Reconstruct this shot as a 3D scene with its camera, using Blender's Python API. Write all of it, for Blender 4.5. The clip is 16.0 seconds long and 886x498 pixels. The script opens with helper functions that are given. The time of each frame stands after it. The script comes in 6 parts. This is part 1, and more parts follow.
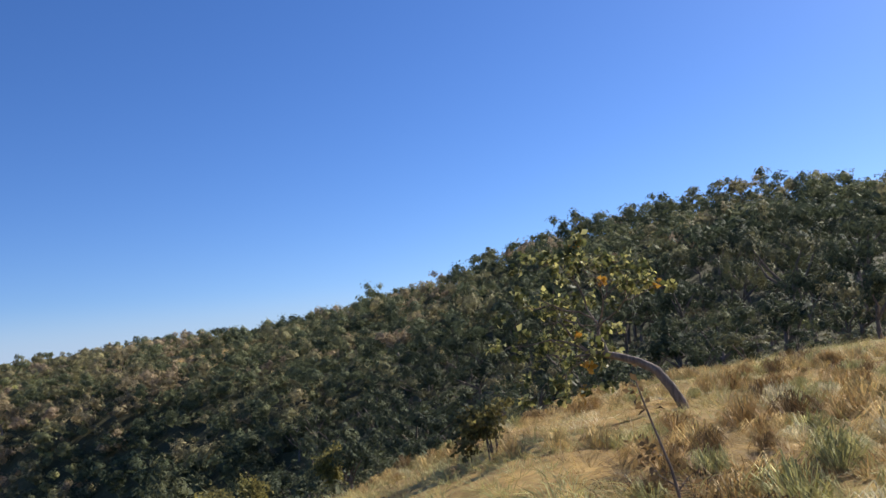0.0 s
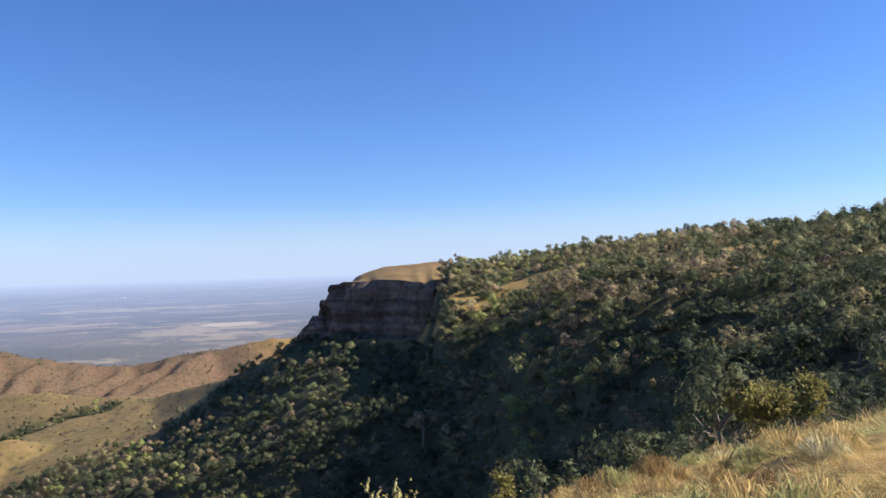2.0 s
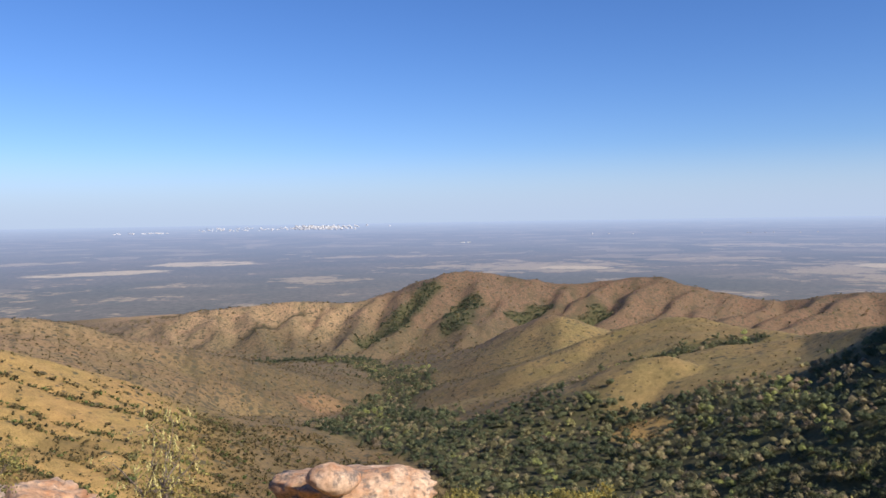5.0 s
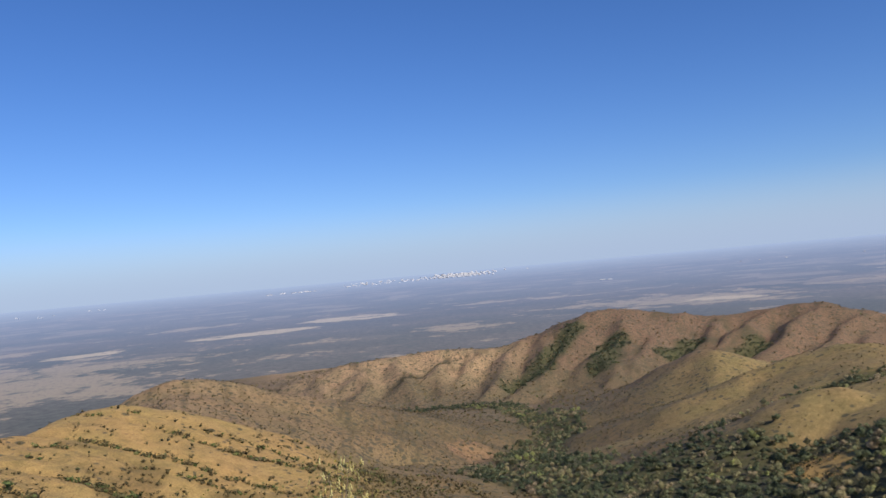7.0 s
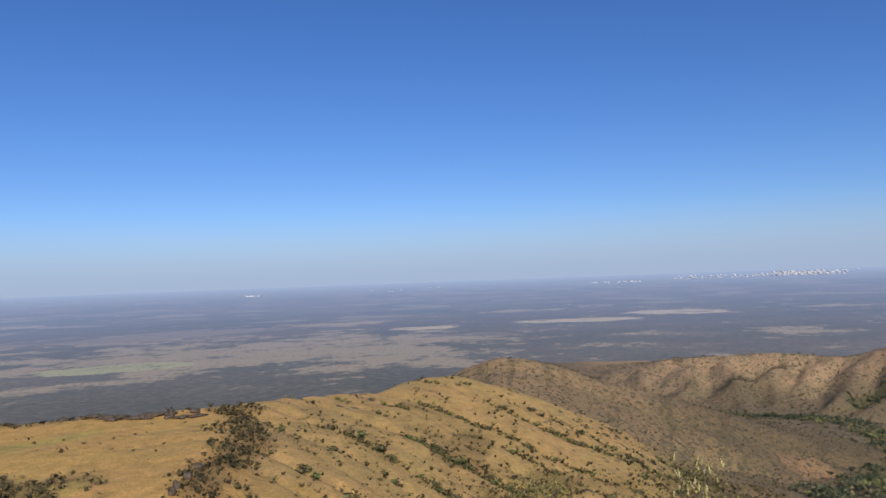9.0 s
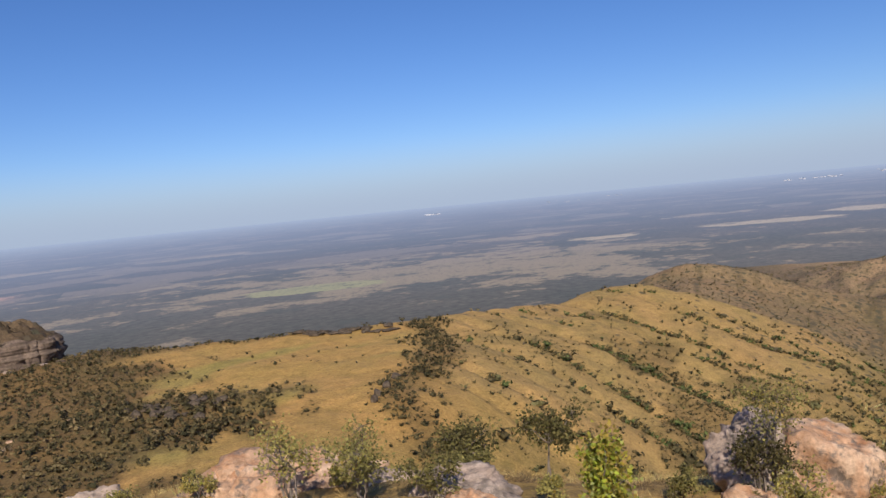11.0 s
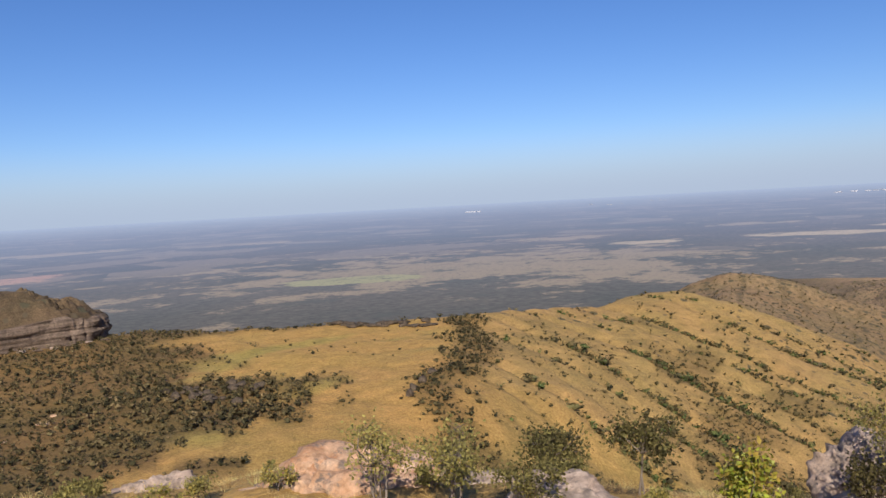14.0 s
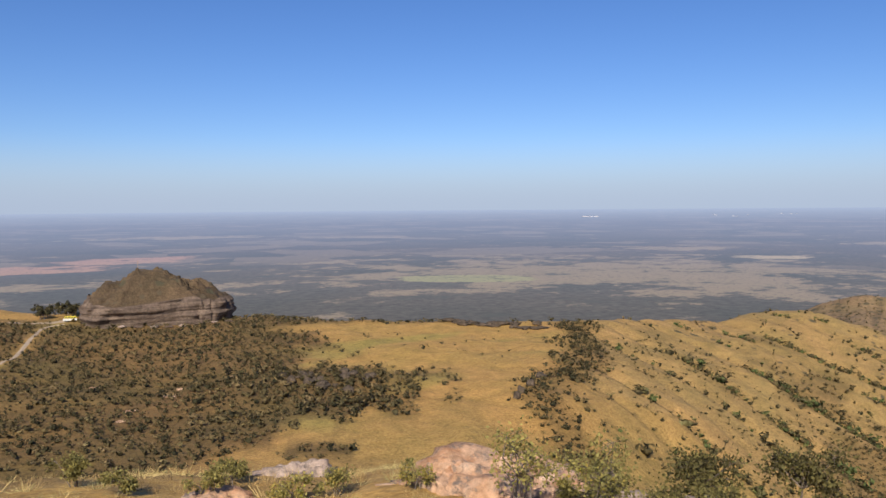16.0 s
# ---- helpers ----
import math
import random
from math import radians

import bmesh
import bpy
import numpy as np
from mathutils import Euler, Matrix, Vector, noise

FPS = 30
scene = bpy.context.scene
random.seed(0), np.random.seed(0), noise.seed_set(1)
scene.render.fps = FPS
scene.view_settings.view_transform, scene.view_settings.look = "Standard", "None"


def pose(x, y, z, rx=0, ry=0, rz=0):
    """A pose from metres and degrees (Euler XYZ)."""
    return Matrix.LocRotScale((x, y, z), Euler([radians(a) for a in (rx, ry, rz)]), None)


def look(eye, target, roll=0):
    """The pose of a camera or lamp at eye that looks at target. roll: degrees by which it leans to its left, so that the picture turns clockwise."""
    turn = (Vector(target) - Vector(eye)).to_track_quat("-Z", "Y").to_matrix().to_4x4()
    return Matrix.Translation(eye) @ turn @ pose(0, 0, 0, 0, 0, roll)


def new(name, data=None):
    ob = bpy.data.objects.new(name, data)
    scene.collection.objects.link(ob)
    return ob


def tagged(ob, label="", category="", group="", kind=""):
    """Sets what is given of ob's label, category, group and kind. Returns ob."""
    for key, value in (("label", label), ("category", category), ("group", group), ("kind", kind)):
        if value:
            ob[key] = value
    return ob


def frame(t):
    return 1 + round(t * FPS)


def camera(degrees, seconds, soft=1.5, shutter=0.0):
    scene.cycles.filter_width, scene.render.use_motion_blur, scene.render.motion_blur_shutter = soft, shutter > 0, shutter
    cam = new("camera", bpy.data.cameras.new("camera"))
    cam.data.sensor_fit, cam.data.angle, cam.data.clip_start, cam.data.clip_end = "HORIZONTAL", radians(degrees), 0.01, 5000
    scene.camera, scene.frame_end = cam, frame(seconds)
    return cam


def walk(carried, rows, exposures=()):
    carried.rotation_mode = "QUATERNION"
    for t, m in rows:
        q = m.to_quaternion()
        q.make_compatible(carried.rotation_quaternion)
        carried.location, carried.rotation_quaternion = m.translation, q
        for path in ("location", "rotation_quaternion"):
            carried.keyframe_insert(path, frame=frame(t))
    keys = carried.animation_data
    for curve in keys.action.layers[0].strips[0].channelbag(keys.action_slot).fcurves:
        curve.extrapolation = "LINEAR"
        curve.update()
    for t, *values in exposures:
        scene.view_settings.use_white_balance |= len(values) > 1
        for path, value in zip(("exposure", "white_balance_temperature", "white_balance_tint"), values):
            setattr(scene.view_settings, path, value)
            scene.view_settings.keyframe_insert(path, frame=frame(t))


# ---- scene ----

# The look-out: x right, y ahead, z up from the first eye point; bearings are degrees to the left of ahead.
cam = camera(59.1, 16.0, soft=1.5)
PATH = [  # seconds, x, y, z, bearing, pitch, roll
    (0, -0.02, 0.01, 0.00, 0.00, 7.09, 5.43),
    (0.5, -0.07, -0.10, 0.00, 12.74, 5.67, 4.50),
    (1, -0.14, -0.21, 0.01, 22.64, 3.67, 2.54),
    (1.5, -0.18, -0.28, 0.01, 31.90, 2.33, 2.51),
    (2, -0.21, -0.33, 0.02, 38.54, 1.46, 1.82),
    (2.5, -0.25, -0.36, 0.02, 47.71, 0.52, 1.73),
    (3, -0.29, -0.40, 0.01, 56.62, -0.75, 2.20),
    (3.5, -0.34, -0.44, 0.01, 63.21, -5.28, 0.89),
    (4, -0.40, -0.47, 0.01, 69.38, -4.37, 0.87),
    (4.5, -0.47, -0.50, 0.00, 77.27, -1.74, 0.76),
    (5, -0.53, -0.54, -0.01, 83.69, -2.21, 0.90),
    (5.2, -0.55, -0.57, -0.02, 88.56, -1.95, 0.59),
    (7.3, -0.60, -0.96, -0.06, 95.13, 2.04, 5.72),
    (7.5, -0.61, -1.01, -0.06, 97.17, 2.19, 5.58),
    (8, -0.64, -1.22, -0.07, 103.73, 3.01, 4.64),
    (8.5, -0.69, -1.49, -0.07, 110.51, 3.69, 4.55),
    (9, -0.70, -1.64, -0.08, 117.24, 2.17, 2.09),
    (9.5, -0.67, -1.79, -0.09, 129.27, 0.70, 2.19),
    (10, -0.63, -1.93, -0.10, 132.07, -1.96, 4.74),
    (10.2, -0.63, -1.98, -0.10, 131.57, -2.86, 4.47),
    (12.3, -0.58, -2.82, -0.20, 128.54, -3.41, 6.82),
    (12.5, -0.58, -2.89, -0.20, 129.20, -2.89, 5.90),
    (13, -0.55, -3.10, -0.21, 128.41, -3.13, 4.16),
    (13.5, -0.51, -3.29, -0.19, 129.60, -4.86, 4.03),
    (14, -0.43, -3.44, -0.17, 133.09, -3.36, 3.16),
    (14.5, -0.36, -3.60, -0.14, 137.97, -2.49, 1.20),
    (15, -0.29, -3.77, -0.12, 134.79, -1.89, 0.95),
    (15.5, -0.23, -3.95, -0.12, 136.34, -3.56, 1.52),
    (16, -0.19, -4.10, -0.13, 141.57, -3.07, 0.46),
]
EXPOSURES = [(0, 0.5, 6450, 10), (1.5, 0.82, 6450, 10), (3.5, 0.74, 6450, 10), (5, 0.55, 6550, 10), (7.5, 0.24, 6300, 10), (9, 0.12, 6250, 10), (10, 0.12, 6450, 10), (12.5, 0.3, 6650, 10), (16, 0.3, 6750, 10)]
walk(cam, [(t, pose(x, y, z, 90 + p, r, b)) for t, x, y, z, b, p, r in PATH], EXPOSURES)

# ---- world and sun ----
SUN_BEARING, SUN_HEIGHT = -48.0, 36.5
world = bpy.data.worlds.new("sky")
scene.world = world
world.use_nodes = True
wn = world.node_tree.nodes
sky = wn.new("ShaderNodeTexSky")
sky.sky_type = "NISHITA"
sky.sun_disc = False
sky.sun_elevation = radians(SUN_HEIGHT)
sky.sun_rotation = radians(-SUN_BEARING)
sky.altitude = 800
sky.air_density, sky.dust_density, sky.ozone_density = 1.0, 0.45, 4.0
wn["Background"].inputs["Strength"].default_value = 0.075
tint = wn.new("ShaderNodeMix")
tint.data_type, tint.blend_type = "RGBA", "MULTIPLY"
tint.inputs[0].default_value, tint.inputs[7].default_value = 1.0, (0.85, 0.945, 1.255, 1)
deep = wn.new("ShaderNodeHueSaturation")
deep.inputs["Saturation"].default_value = 1.14
world.node_tree.links.new(sky.outputs["Color"], deep.inputs["Color"])
world.node_tree.links.new(deep.outputs["Color"], tint.inputs[6])
# thin haze along the whole horizon
coord = wn.new("ShaderNodeTexCoord")
height = wn.new("ShaderNodeSeparateXYZ")
thin_out = wn.new("ShaderNodeMapRange")
thin_out.inputs[1].default_value, thin_out.inputs[2].default_value = 0.0, 0.095
thin_out.inputs[3].default_value, thin_out.inputs[4].default_value = 0.86, 0.0
thin_out.interpolation_type = "SMOOTHSTEP"
veil = wn.new("ShaderNodeMix")
veil.data_type = "RGBA"
veil.inputs[7].default_value = (4.5, 5.6, 7.7, 1)
world.node_tree.links.new(coord.outputs["Generated"], height.inputs[0])
world.node_tree.links.new(height.outputs["Z"], thin_out.inputs[0])
world.node_tree.links.new(thin_out.outputs[0], veil.inputs[0])
world.node_tree.links.new(tint.outputs[2], veil.inputs[6])
world.node_tree.links.new(veil.outputs[2], wn["Background"].inputs["Color"])
sun = new("sun", bpy.data.lights.new("sun", "SUN"))
sun.data.energy, sun.data.angle, sun.data.color = 4.6, radians(0.53), (1.0, 0.93, 0.82)
sb, sh = radians(SUN_BEARING), radians(SUN_HEIGHT)
sun.matrix_world = look((-math.sin(sb) * math.cos(sh) * 50, math.cos(sb) * math.cos(sh) * 50, math.sin(sh) * 50), (0, 0, 0))


# ---- materials ----
def material(name, rough=0.8):
    m = bpy.data.materials.new(name)
    m.use_nodes = True
    b = m.node_tree.nodes["Principled BSDF"]
    b.inputs["Roughness"].default_value = rough
    b.inputs["Specular IOR Level"].default_value = 0.25
    return m, m.node_tree.nodes, m.node_tree.links, b


def noise_node(n, l, scale, detail=5, rough=0.6, coord="Object", stretch=(1, 1, 1)):
    tc = n.new("ShaderNodeTexCoord")
    mp = n.new("ShaderNodeMapping")
    mp.inputs["Scale"].default_value = stretch
    t = n.new("ShaderNodeTexNoise")
    t.inputs["Scale"].default_value, t.inputs["Detail"].default_value, t.inputs["Roughness"].default_value = scale, detail, rough
    l.new(tc.outputs[coord], mp.inputs["Vector"])
    l.new(mp.outputs["Vector"], t.inputs["Vector"])
    return t.outputs["Fac"]


def ramp(n, l, fac, stops):
    r = n.new("ShaderNodeValToRGB")
    while len(r.color_ramp.elements) < len(stops):
        r.color_ramp.elements.new(0.5)
    for e, (p, c) in zip(r.color_ramp.elements, stops):
        e.position, e.color = p, (*c, 1) if len(c) == 3 else c
    if fac is not None:
        l.new(fac, r.inputs["Fac"])
    return r.outputs["Color"]


def mix(n, l, a, b, fac, mode="MIX"):
    m = n.new("ShaderNodeMix")
    m.data_type, m.blend_type = "RGBA", mode
    for k, v in ((0, fac), (6, a), (7, b)):
        if isinstance(v, (int, float)):
            m.inputs[k].default_value = v
        elif isinstance(v, tuple):
            m.inputs[k].default_value = (*v, 1)
        else:
            l.new(v, m.inputs[k])
    return m.outputs[2]


def bump(n, l, b, height, strength, distance):
    u = n.new("ShaderNodeBump")
    u.inputs["Strength"].default_value, u.inputs["Distance"].default_value = strength, distance
    l.new(height, u.inputs["Height"])
    l.new(u.outputs["Normal"], b.inputs["Normal"])


def make_ground():
    m, n, l, b = material("earth_and_grass", 0.95)
    at = n.new("ShaderNodeAttribute")
    at.attribute_name = "cover"
    fine = noise_node(n, l, 1.1, 6, 0.7)
    broad = noise_node(n, l, 0.022, 5, 0.6)
    mid = noise_node(n, l, 0.16, 5, 0.65)
    c = mix(n, l, at.outputs["Color"], ramp(n, l, fine, [(0.3, (0.55, 0.52, 0.48)), (0.7, (1.25, 1.25, 1.2))]), 1.0, "MULTIPLY")
    straw = noise_node(n, l, 7.0, 5, 0.75, stretch=(1, 2.5, 1))
    c = mix(n, l, c, ramp(n, l, straw, [(0.35, (0.62, 0.6, 0.55)), (0.65, (1.3, 1.28, 1.2))]), 1.0, "MULTIPLY")
    c = mix(n, l, c, ramp(n, l, mid, [(0.3, (0.72, 0.74, 0.70)), (0.7, (1.2, 1.15, 1.1))]), 1.0, "MULTIPLY")
    c = mix(n, l, c, ramp(n, l, broad, [(0.35, (0.92, 0.94, 0.86)), (0.65, (1.08, 1.0, 0.96))]), 1.0, "MULTIPLY")
    # low bushes too far off to stand out singly
    sp = n.new("ShaderNodeAttribute")
    sp.attribute_name = "speck"
    tc = n.new("ShaderNodeTexCoord")
    for scale, size, rgb in ((0.12, 0.42, (0.065, 0.06, 0.036)), (0.25, 0.44, (0.085, 0.066, 0.042))):
        vo = n.new("ShaderNodeTexVoronoi")
        vo.inputs["Scale"].default_value = scale
        l.new(tc.outputs["Object"], vo.inputs["Vector"])
        sep = n.new("ShaderNodeSeparateColor")
        l.new(vo.outputs["Color"], sep.inputs["Color"])
        has = n.new("ShaderNodeMath")
        has.operation = "LESS_THAN"
        l.new(sep.outputs[0], has.inputs[0])
        l.new(sp.outputs["Fac"], has.inputs[1])
        round_ = ramp(n, l, vo.outputs["Distance"], [(size * 0.7, (0.85, 0.85, 0.85)), (size, (0, 0, 0))])
        both = mix(n, l, round_, has.outputs[0], 1.0, "MULTIPLY")
        c = mix(n, l, c, rgb, both)
    l.new(c, b.inputs["Base Color"])
    bump(n, l, b, mid, 0.5, 1.5)
    return m


def make_leaf(name, stops, glow=0.25, rough=0.7, gloss=0.12, vary=1.0, sprays=0.0, gaps=0.0):
    """Foliage: colour by each plant's own tone, varied from leaf to leaf, with some light passing through."""
    m, n, l, b = material(name, rough)
    b.inputs["Specular IOR Level"].default_value = gloss
    at = n.new("ShaderNodeAttribute")
    at.attribute_name = "tone"
    geo = n.new("ShaderNodeNewGeometry")
    c = ramp(n, l, at.outputs["Fac"], stops)
    c = mix(n, l, c, ramp(n, l, geo.outputs["Random Per Island"], [(0.0, tuple(1 - vary * q for q in (0.4, 0.38, 0.4))), (1.0, tuple(1 + vary * q for q in (0.35, 0.3, 0.2)))]), 1.0, "MULTIPLY")
    if sprays:
        # leaf sprays too small to be modelled singly
        f = noise_node(n, l, sprays, 4, 0.75)
        c = mix(n, l, c, ramp(n, l, f, [(0.34, (0.6, 0.58, 0.58)), (0.5, (1.0, 1.0, 1.0)), (0.66, (1.5, 1.45, 1.35))]), 1.0, "MULTIPLY")
        bump(n, l, b, f, 0.4, 0.5 / sprays)
    l.new(c, b.inputs["Base Color"])
    t = n.new("ShaderNodeBsdfTranslucent")
    l.new(c, t.inputs["Color"])
    mx = n.new("ShaderNodeMixShader")
    mx.inputs["Fac"].default_value = glow
    l.new(b.outputs["BSDF"], mx.inputs[1])
    l.new(t.outputs["BSDF"], mx.inputs[2])
    if gaps:
        # air between the leaves of a spray
        clear = n.new("ShaderNodeBsdfTransparent")
        thin = n.new("ShaderNodeMixShader")
        l.new(ramp(n, l, noise_node(n, l, gaps, 2, 0.6), [(0.47, (0, 0, 0)), (0.49, (1, 1, 1))]), thin.inputs["Fac"])
        l.new(clear.outputs["BSDF"], thin.inputs[1])
        l.new(mx.outputs["Shader"], thin.inputs[2])
        l.new(thin.outputs["Shader"], n["Material Output"].inputs["Surface"])
        return m
    l.new(mx.outputs["Shader"], n["Material Output"].inputs["Surface"])
    return m


def make_bark(name, dark, light, scale=9.0):
    m, n, l, b = material(name, 0.9)
    f = noise_node(n, l, scale, 6, 0.7, stretch=(1, 1, 0.3))
    l.new(ramp(n, l, f, [(0.3, dark), (0.7, light)]), b.inputs["Base Color"])
    bump(n, l, b, f, 0.8, 0.02)
    return m


def make_rock(name, base, pale, stain, lichen, scale, layers=0.0):
    m, n, l, b = material(name, 0.92)
    big = noise_node(n, l, 0.35 * scale, 6, 0.65)
    small = noise_node(n, l, 3.2 * scale, 7, 0.7)
    spots = noise_node(n, l, 1.1 * scale, 5, 0.75)
    streak = noise_node(n, l, 0.8 * scale, 4, 0.6, stretch=(1, 1, 0.15))
    c = mix(n, l, base, pale, ramp(n, l, big, [(0.42, (0, 0, 0)), (0.6, (1, 1, 1))]))
    c = mix(n, l, c, stain, ramp(n, l, streak, [(0.52, (0, 0, 0)), (0.72, (0.85, 0.85, 0.85))]))
    c = mix(n, l, c, lichen, ramp(n, l, spots, [(0.5, (0, 0, 0)), (0.62, (0.9, 0.9, 0.9))]))
    c = mix(n, l, c, ramp(n, l, small, [(0.25, (0.5, 0.48, 0.46)), (0.7, (1.25, 1.22, 1.2))]), 1.0, "MULTIPLY")
    if layers:
        lay = noise_node(n, l, layers, 4, 0.6, stretch=(0.04, 0.04, 1))
        c = mix(n, l, c, ramp(n, l, lay, [(0.36, (0.62, 0.58, 0.58)), (0.56, (1.12, 1.08, 1.05))]), 1.0, "MULTIPLY")
    l.new(c, b.inputs["Base Color"])
    bump(n, l, b, small, 0.7, 0.12 / scale)
    return m


def make_backdrop():
    """The far lowland: grey-green dry woods and paler pastures in patches, with distance haze painted into colour and
    glow.
    """
    m, n, l, b = material("far_lowland", 1.0)
    b.inputs["Specular IOR Level"].default_value = 0.0

    def attribute(name):
        q = n.new("ShaderNodeAttribute")
        q.attribute_name = name
        return q

    def patches(scale, detail=4, rough=0.6, stretch=(1, 1, 1)):
        mp = n.new("ShaderNodeMapping")
        mp.inputs["Scale"].default_value = stretch
        t = n.new("ShaderNodeTexNoise")
        t.inputs["Scale"].default_value, t.inputs["Detail"].default_value, t.inputs["Roughness"].default_value = scale, detail, rough
        l.new(attribute("plain").outputs["Vector"], mp.inputs["Vector"])
        l.new(mp.outputs["Vector"], t.inputs["Vector"])
        return t.outputs["Fac"]

    def maths(op, x, y):
        q = n.new("ShaderNodeMath")
        q.operation = op
        for k, v in ((0, x), (1, y)):
            if isinstance(v, (int, float)):
                q.inputs[k].default_value = v
            else:
                l.new(v, q.inputs[k])
        return q.outputs[0]

    grey = lambda v: (v, v, v)
    # plain coordinates are in kilometres
    woods_fine, woods_broad, ragged = patches(36.0, 5, 0.75), patches(0.9, 4), patches(3.6, 9, 0.76)
    c = ramp(n, l, woods_broad, [(0.35, (0.062, 0.064, 0.055)), (0.65, (0.108, 0.092, 0.076))])
    c = mix(n, l, c, ramp(n, l, woods_fine, [(0.3, grey(0.5)), (0.7, (1.5, 1.45, 1.36))]), 1.0, "MULTIPLY")
    # scattered clearings and fields with straight sides
    cells = n.new("ShaderNodeTexVoronoi")
    cells.inputs["Scale"].default_value = 2.4
    l.new(attribute("plain").outputs["Vector"], cells.inputs["Vector"])
    sep = n.new("ShaderNodeSeparateColor")
    l.new(cells.outputs["Color"], sep.inputs["Color"])
    far = attribute("far").outputs["Fac"]
    field = maths("MULTIPLY", ramp(n, l, far, [(0.4, grey(0)), (0.52, grey(1))]), maths("GREATER_THAN", maths("ADD", sep.outputs[0], maths("MULTIPLY", woods_broad, 0.5)), 1.08))
    c = mix(n, l, c, (0.16, 0.13, 0.098), field)
    c = mix(n, l, c, (0.205, 0.165, 0.115), ramp(n, l, ragged, [(0.57, grey(0)), (0.63, grey(0.6))]))
    # the named fields, ragged at their edges
    kinds = n.new("ShaderNodeSeparateColor")
    l.new(attribute("fields").outputs["Color"], kinds.inputs["Color"])
    for k, tint, wear in ((0, (0.252, 0.194, 0.126), 2.2), (1, (0.39, 0.305, 0.19), 0.6), (2, (0.37, 0.215, 0.145), 0.7)):
        edge = maths("ADD", kinds.outputs[k], maths("MULTIPLY", maths("SUBTRACT", ragged, 0.5), wear * 2))
        c = mix(n, l, c, tint, ramp(n, l, edge, [(0.44, grey(0)), (0.56, grey(0.9))]))
    green = maths("ADD", attribute("green_field").outputs["Fac"], maths("MULTIPLY", maths("SUBTRACT", ragged, 0.5), 0.7))
    c = mix(n, l, c, (0.27, 0.255, 0.125), ramp(n, l, green, [(0.46, grey(0)), (0.53, grey(0.9))]))
    # lines and dots of trees over all
    rows = patches(4.2, 7, 0.78, (1, 1, 1))
    c = mix(n, l, c, (0.066, 0.068, 0.056), ramp(n, l, rows, [(0.38, grey(0.9)), (0.45, grey(0))]))
    c = mix(n, l, c, (0.075, 0.072, 0.058), ramp(n, l, patches(62.0, 3, 0.6), [(0.36, grey(0.8)), (0.43, grey(0))]))
    # distance haze, first half: the land's own colour fades out with far
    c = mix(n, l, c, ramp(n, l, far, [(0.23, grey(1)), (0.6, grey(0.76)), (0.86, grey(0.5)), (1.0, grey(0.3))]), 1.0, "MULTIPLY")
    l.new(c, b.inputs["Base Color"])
    # second half: a blue glow that grows with far, in place of lit haze
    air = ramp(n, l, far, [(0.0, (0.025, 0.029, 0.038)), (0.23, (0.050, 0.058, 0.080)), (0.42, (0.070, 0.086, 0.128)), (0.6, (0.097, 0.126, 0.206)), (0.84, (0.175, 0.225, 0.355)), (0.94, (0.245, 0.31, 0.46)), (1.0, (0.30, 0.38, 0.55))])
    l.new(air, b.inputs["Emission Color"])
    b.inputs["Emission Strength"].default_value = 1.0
    return m


GROUND = make_ground()
LOWLAND = make_backdrop()
FOREST_TONES = [(0.0, (0.068, 0.084, 0.050)), (0.35, (0.132, 0.144, 0.076)), (0.65, (0.220, 0.192, 0.104)), (0.85, (0.288, 0.220, 0.148)), (1.0, (0.264, 0.280, 0.104))]
# far copy of the tones, lifted by a fifth to stand in for haze
FOREST_LEAF = make_leaf("forest_leaves", [(p, tuple(1.2 * q for q in c)) for p, c in FOREST_TONES], 0.4, vary=0.4, sprays=1.3, gaps=2.6)
NEAR_LEAF = make_leaf("wood_edge_leaves", FOREST_TONES, 0.3, vary=0.4, sprays=2.5, gaps=7.0)
SHRUB_LEAF = make_leaf("shrub_leaves", [(0.0, (0.062, 0.058, 0.032)), (0.5, (0.155, 0.122, 0.06)), (0.8, (0.23, 0.17, 0.092)), (1.0, (0.12, 0.15, 0.055))], sprays=2.6)
BUSH_LEAF = make_leaf("bush_leaves", [(0.0, (0.10, 0.083, 0.038)), (0.35, (0.235, 0.205, 0.075)), (0.6, (0.40, 0.355, 0.12)), (0.78, (0.38, 0.27, 0.06)), (0.9, (0.34, 0.40, 0.05)), (1.0, (0.62, 0.56, 0.28))], 0.4, 0.6, 0.12)
# the 0.62 stop is a sun glint given as pale leaf colour
TREE_LEAF = make_leaf("leathery_leaves", [(0.0, (0.07, 0.075, 0.03)), (0.35, (0.15, 0.165, 0.055)), (0.62, (0.58, 0.55, 0.22)), (0.8, (0.50, 0.29, 0.05)), (1.0, (0.5, 0.3, 0.05))], 0.35, 0.55, 0.25)
STRAW = make_leaf("dry_grass", [(0.0, (0.10, 0.07, 0.045)), (0.3, (0.45, 0.29, 0.12)), (0.6, (0.66, 0.50, 0.23)), (0.85, (0.42, 0.40, 0.16)), (1.0, (0.80, 0.70, 0.46))], 0.3, 0.6)
BARK = make_bark("grey_bark", (0.06, 0.045, 0.035), (0.30, 0.24, 0.19))
PALE_BARK = make_bark("pale_bark", (0.16, 0.13, 0.10), (0.42, 0.37, 0.30))
SANDSTONE = make_rock("pink_sandstone", (0.46, 0.27, 0.158), (0.59, 0.42, 0.295), (0.40, 0.18, 0.08), (0.17, 0.14, 0.12), 2.8)
GREY_STONE = make_rock("weathered_stone", (0.40, 0.30, 0.235), (0.54, 0.43, 0.35), (0.055, 0.046, 0.04), (0.20, 0.165, 0.14), 2.4)
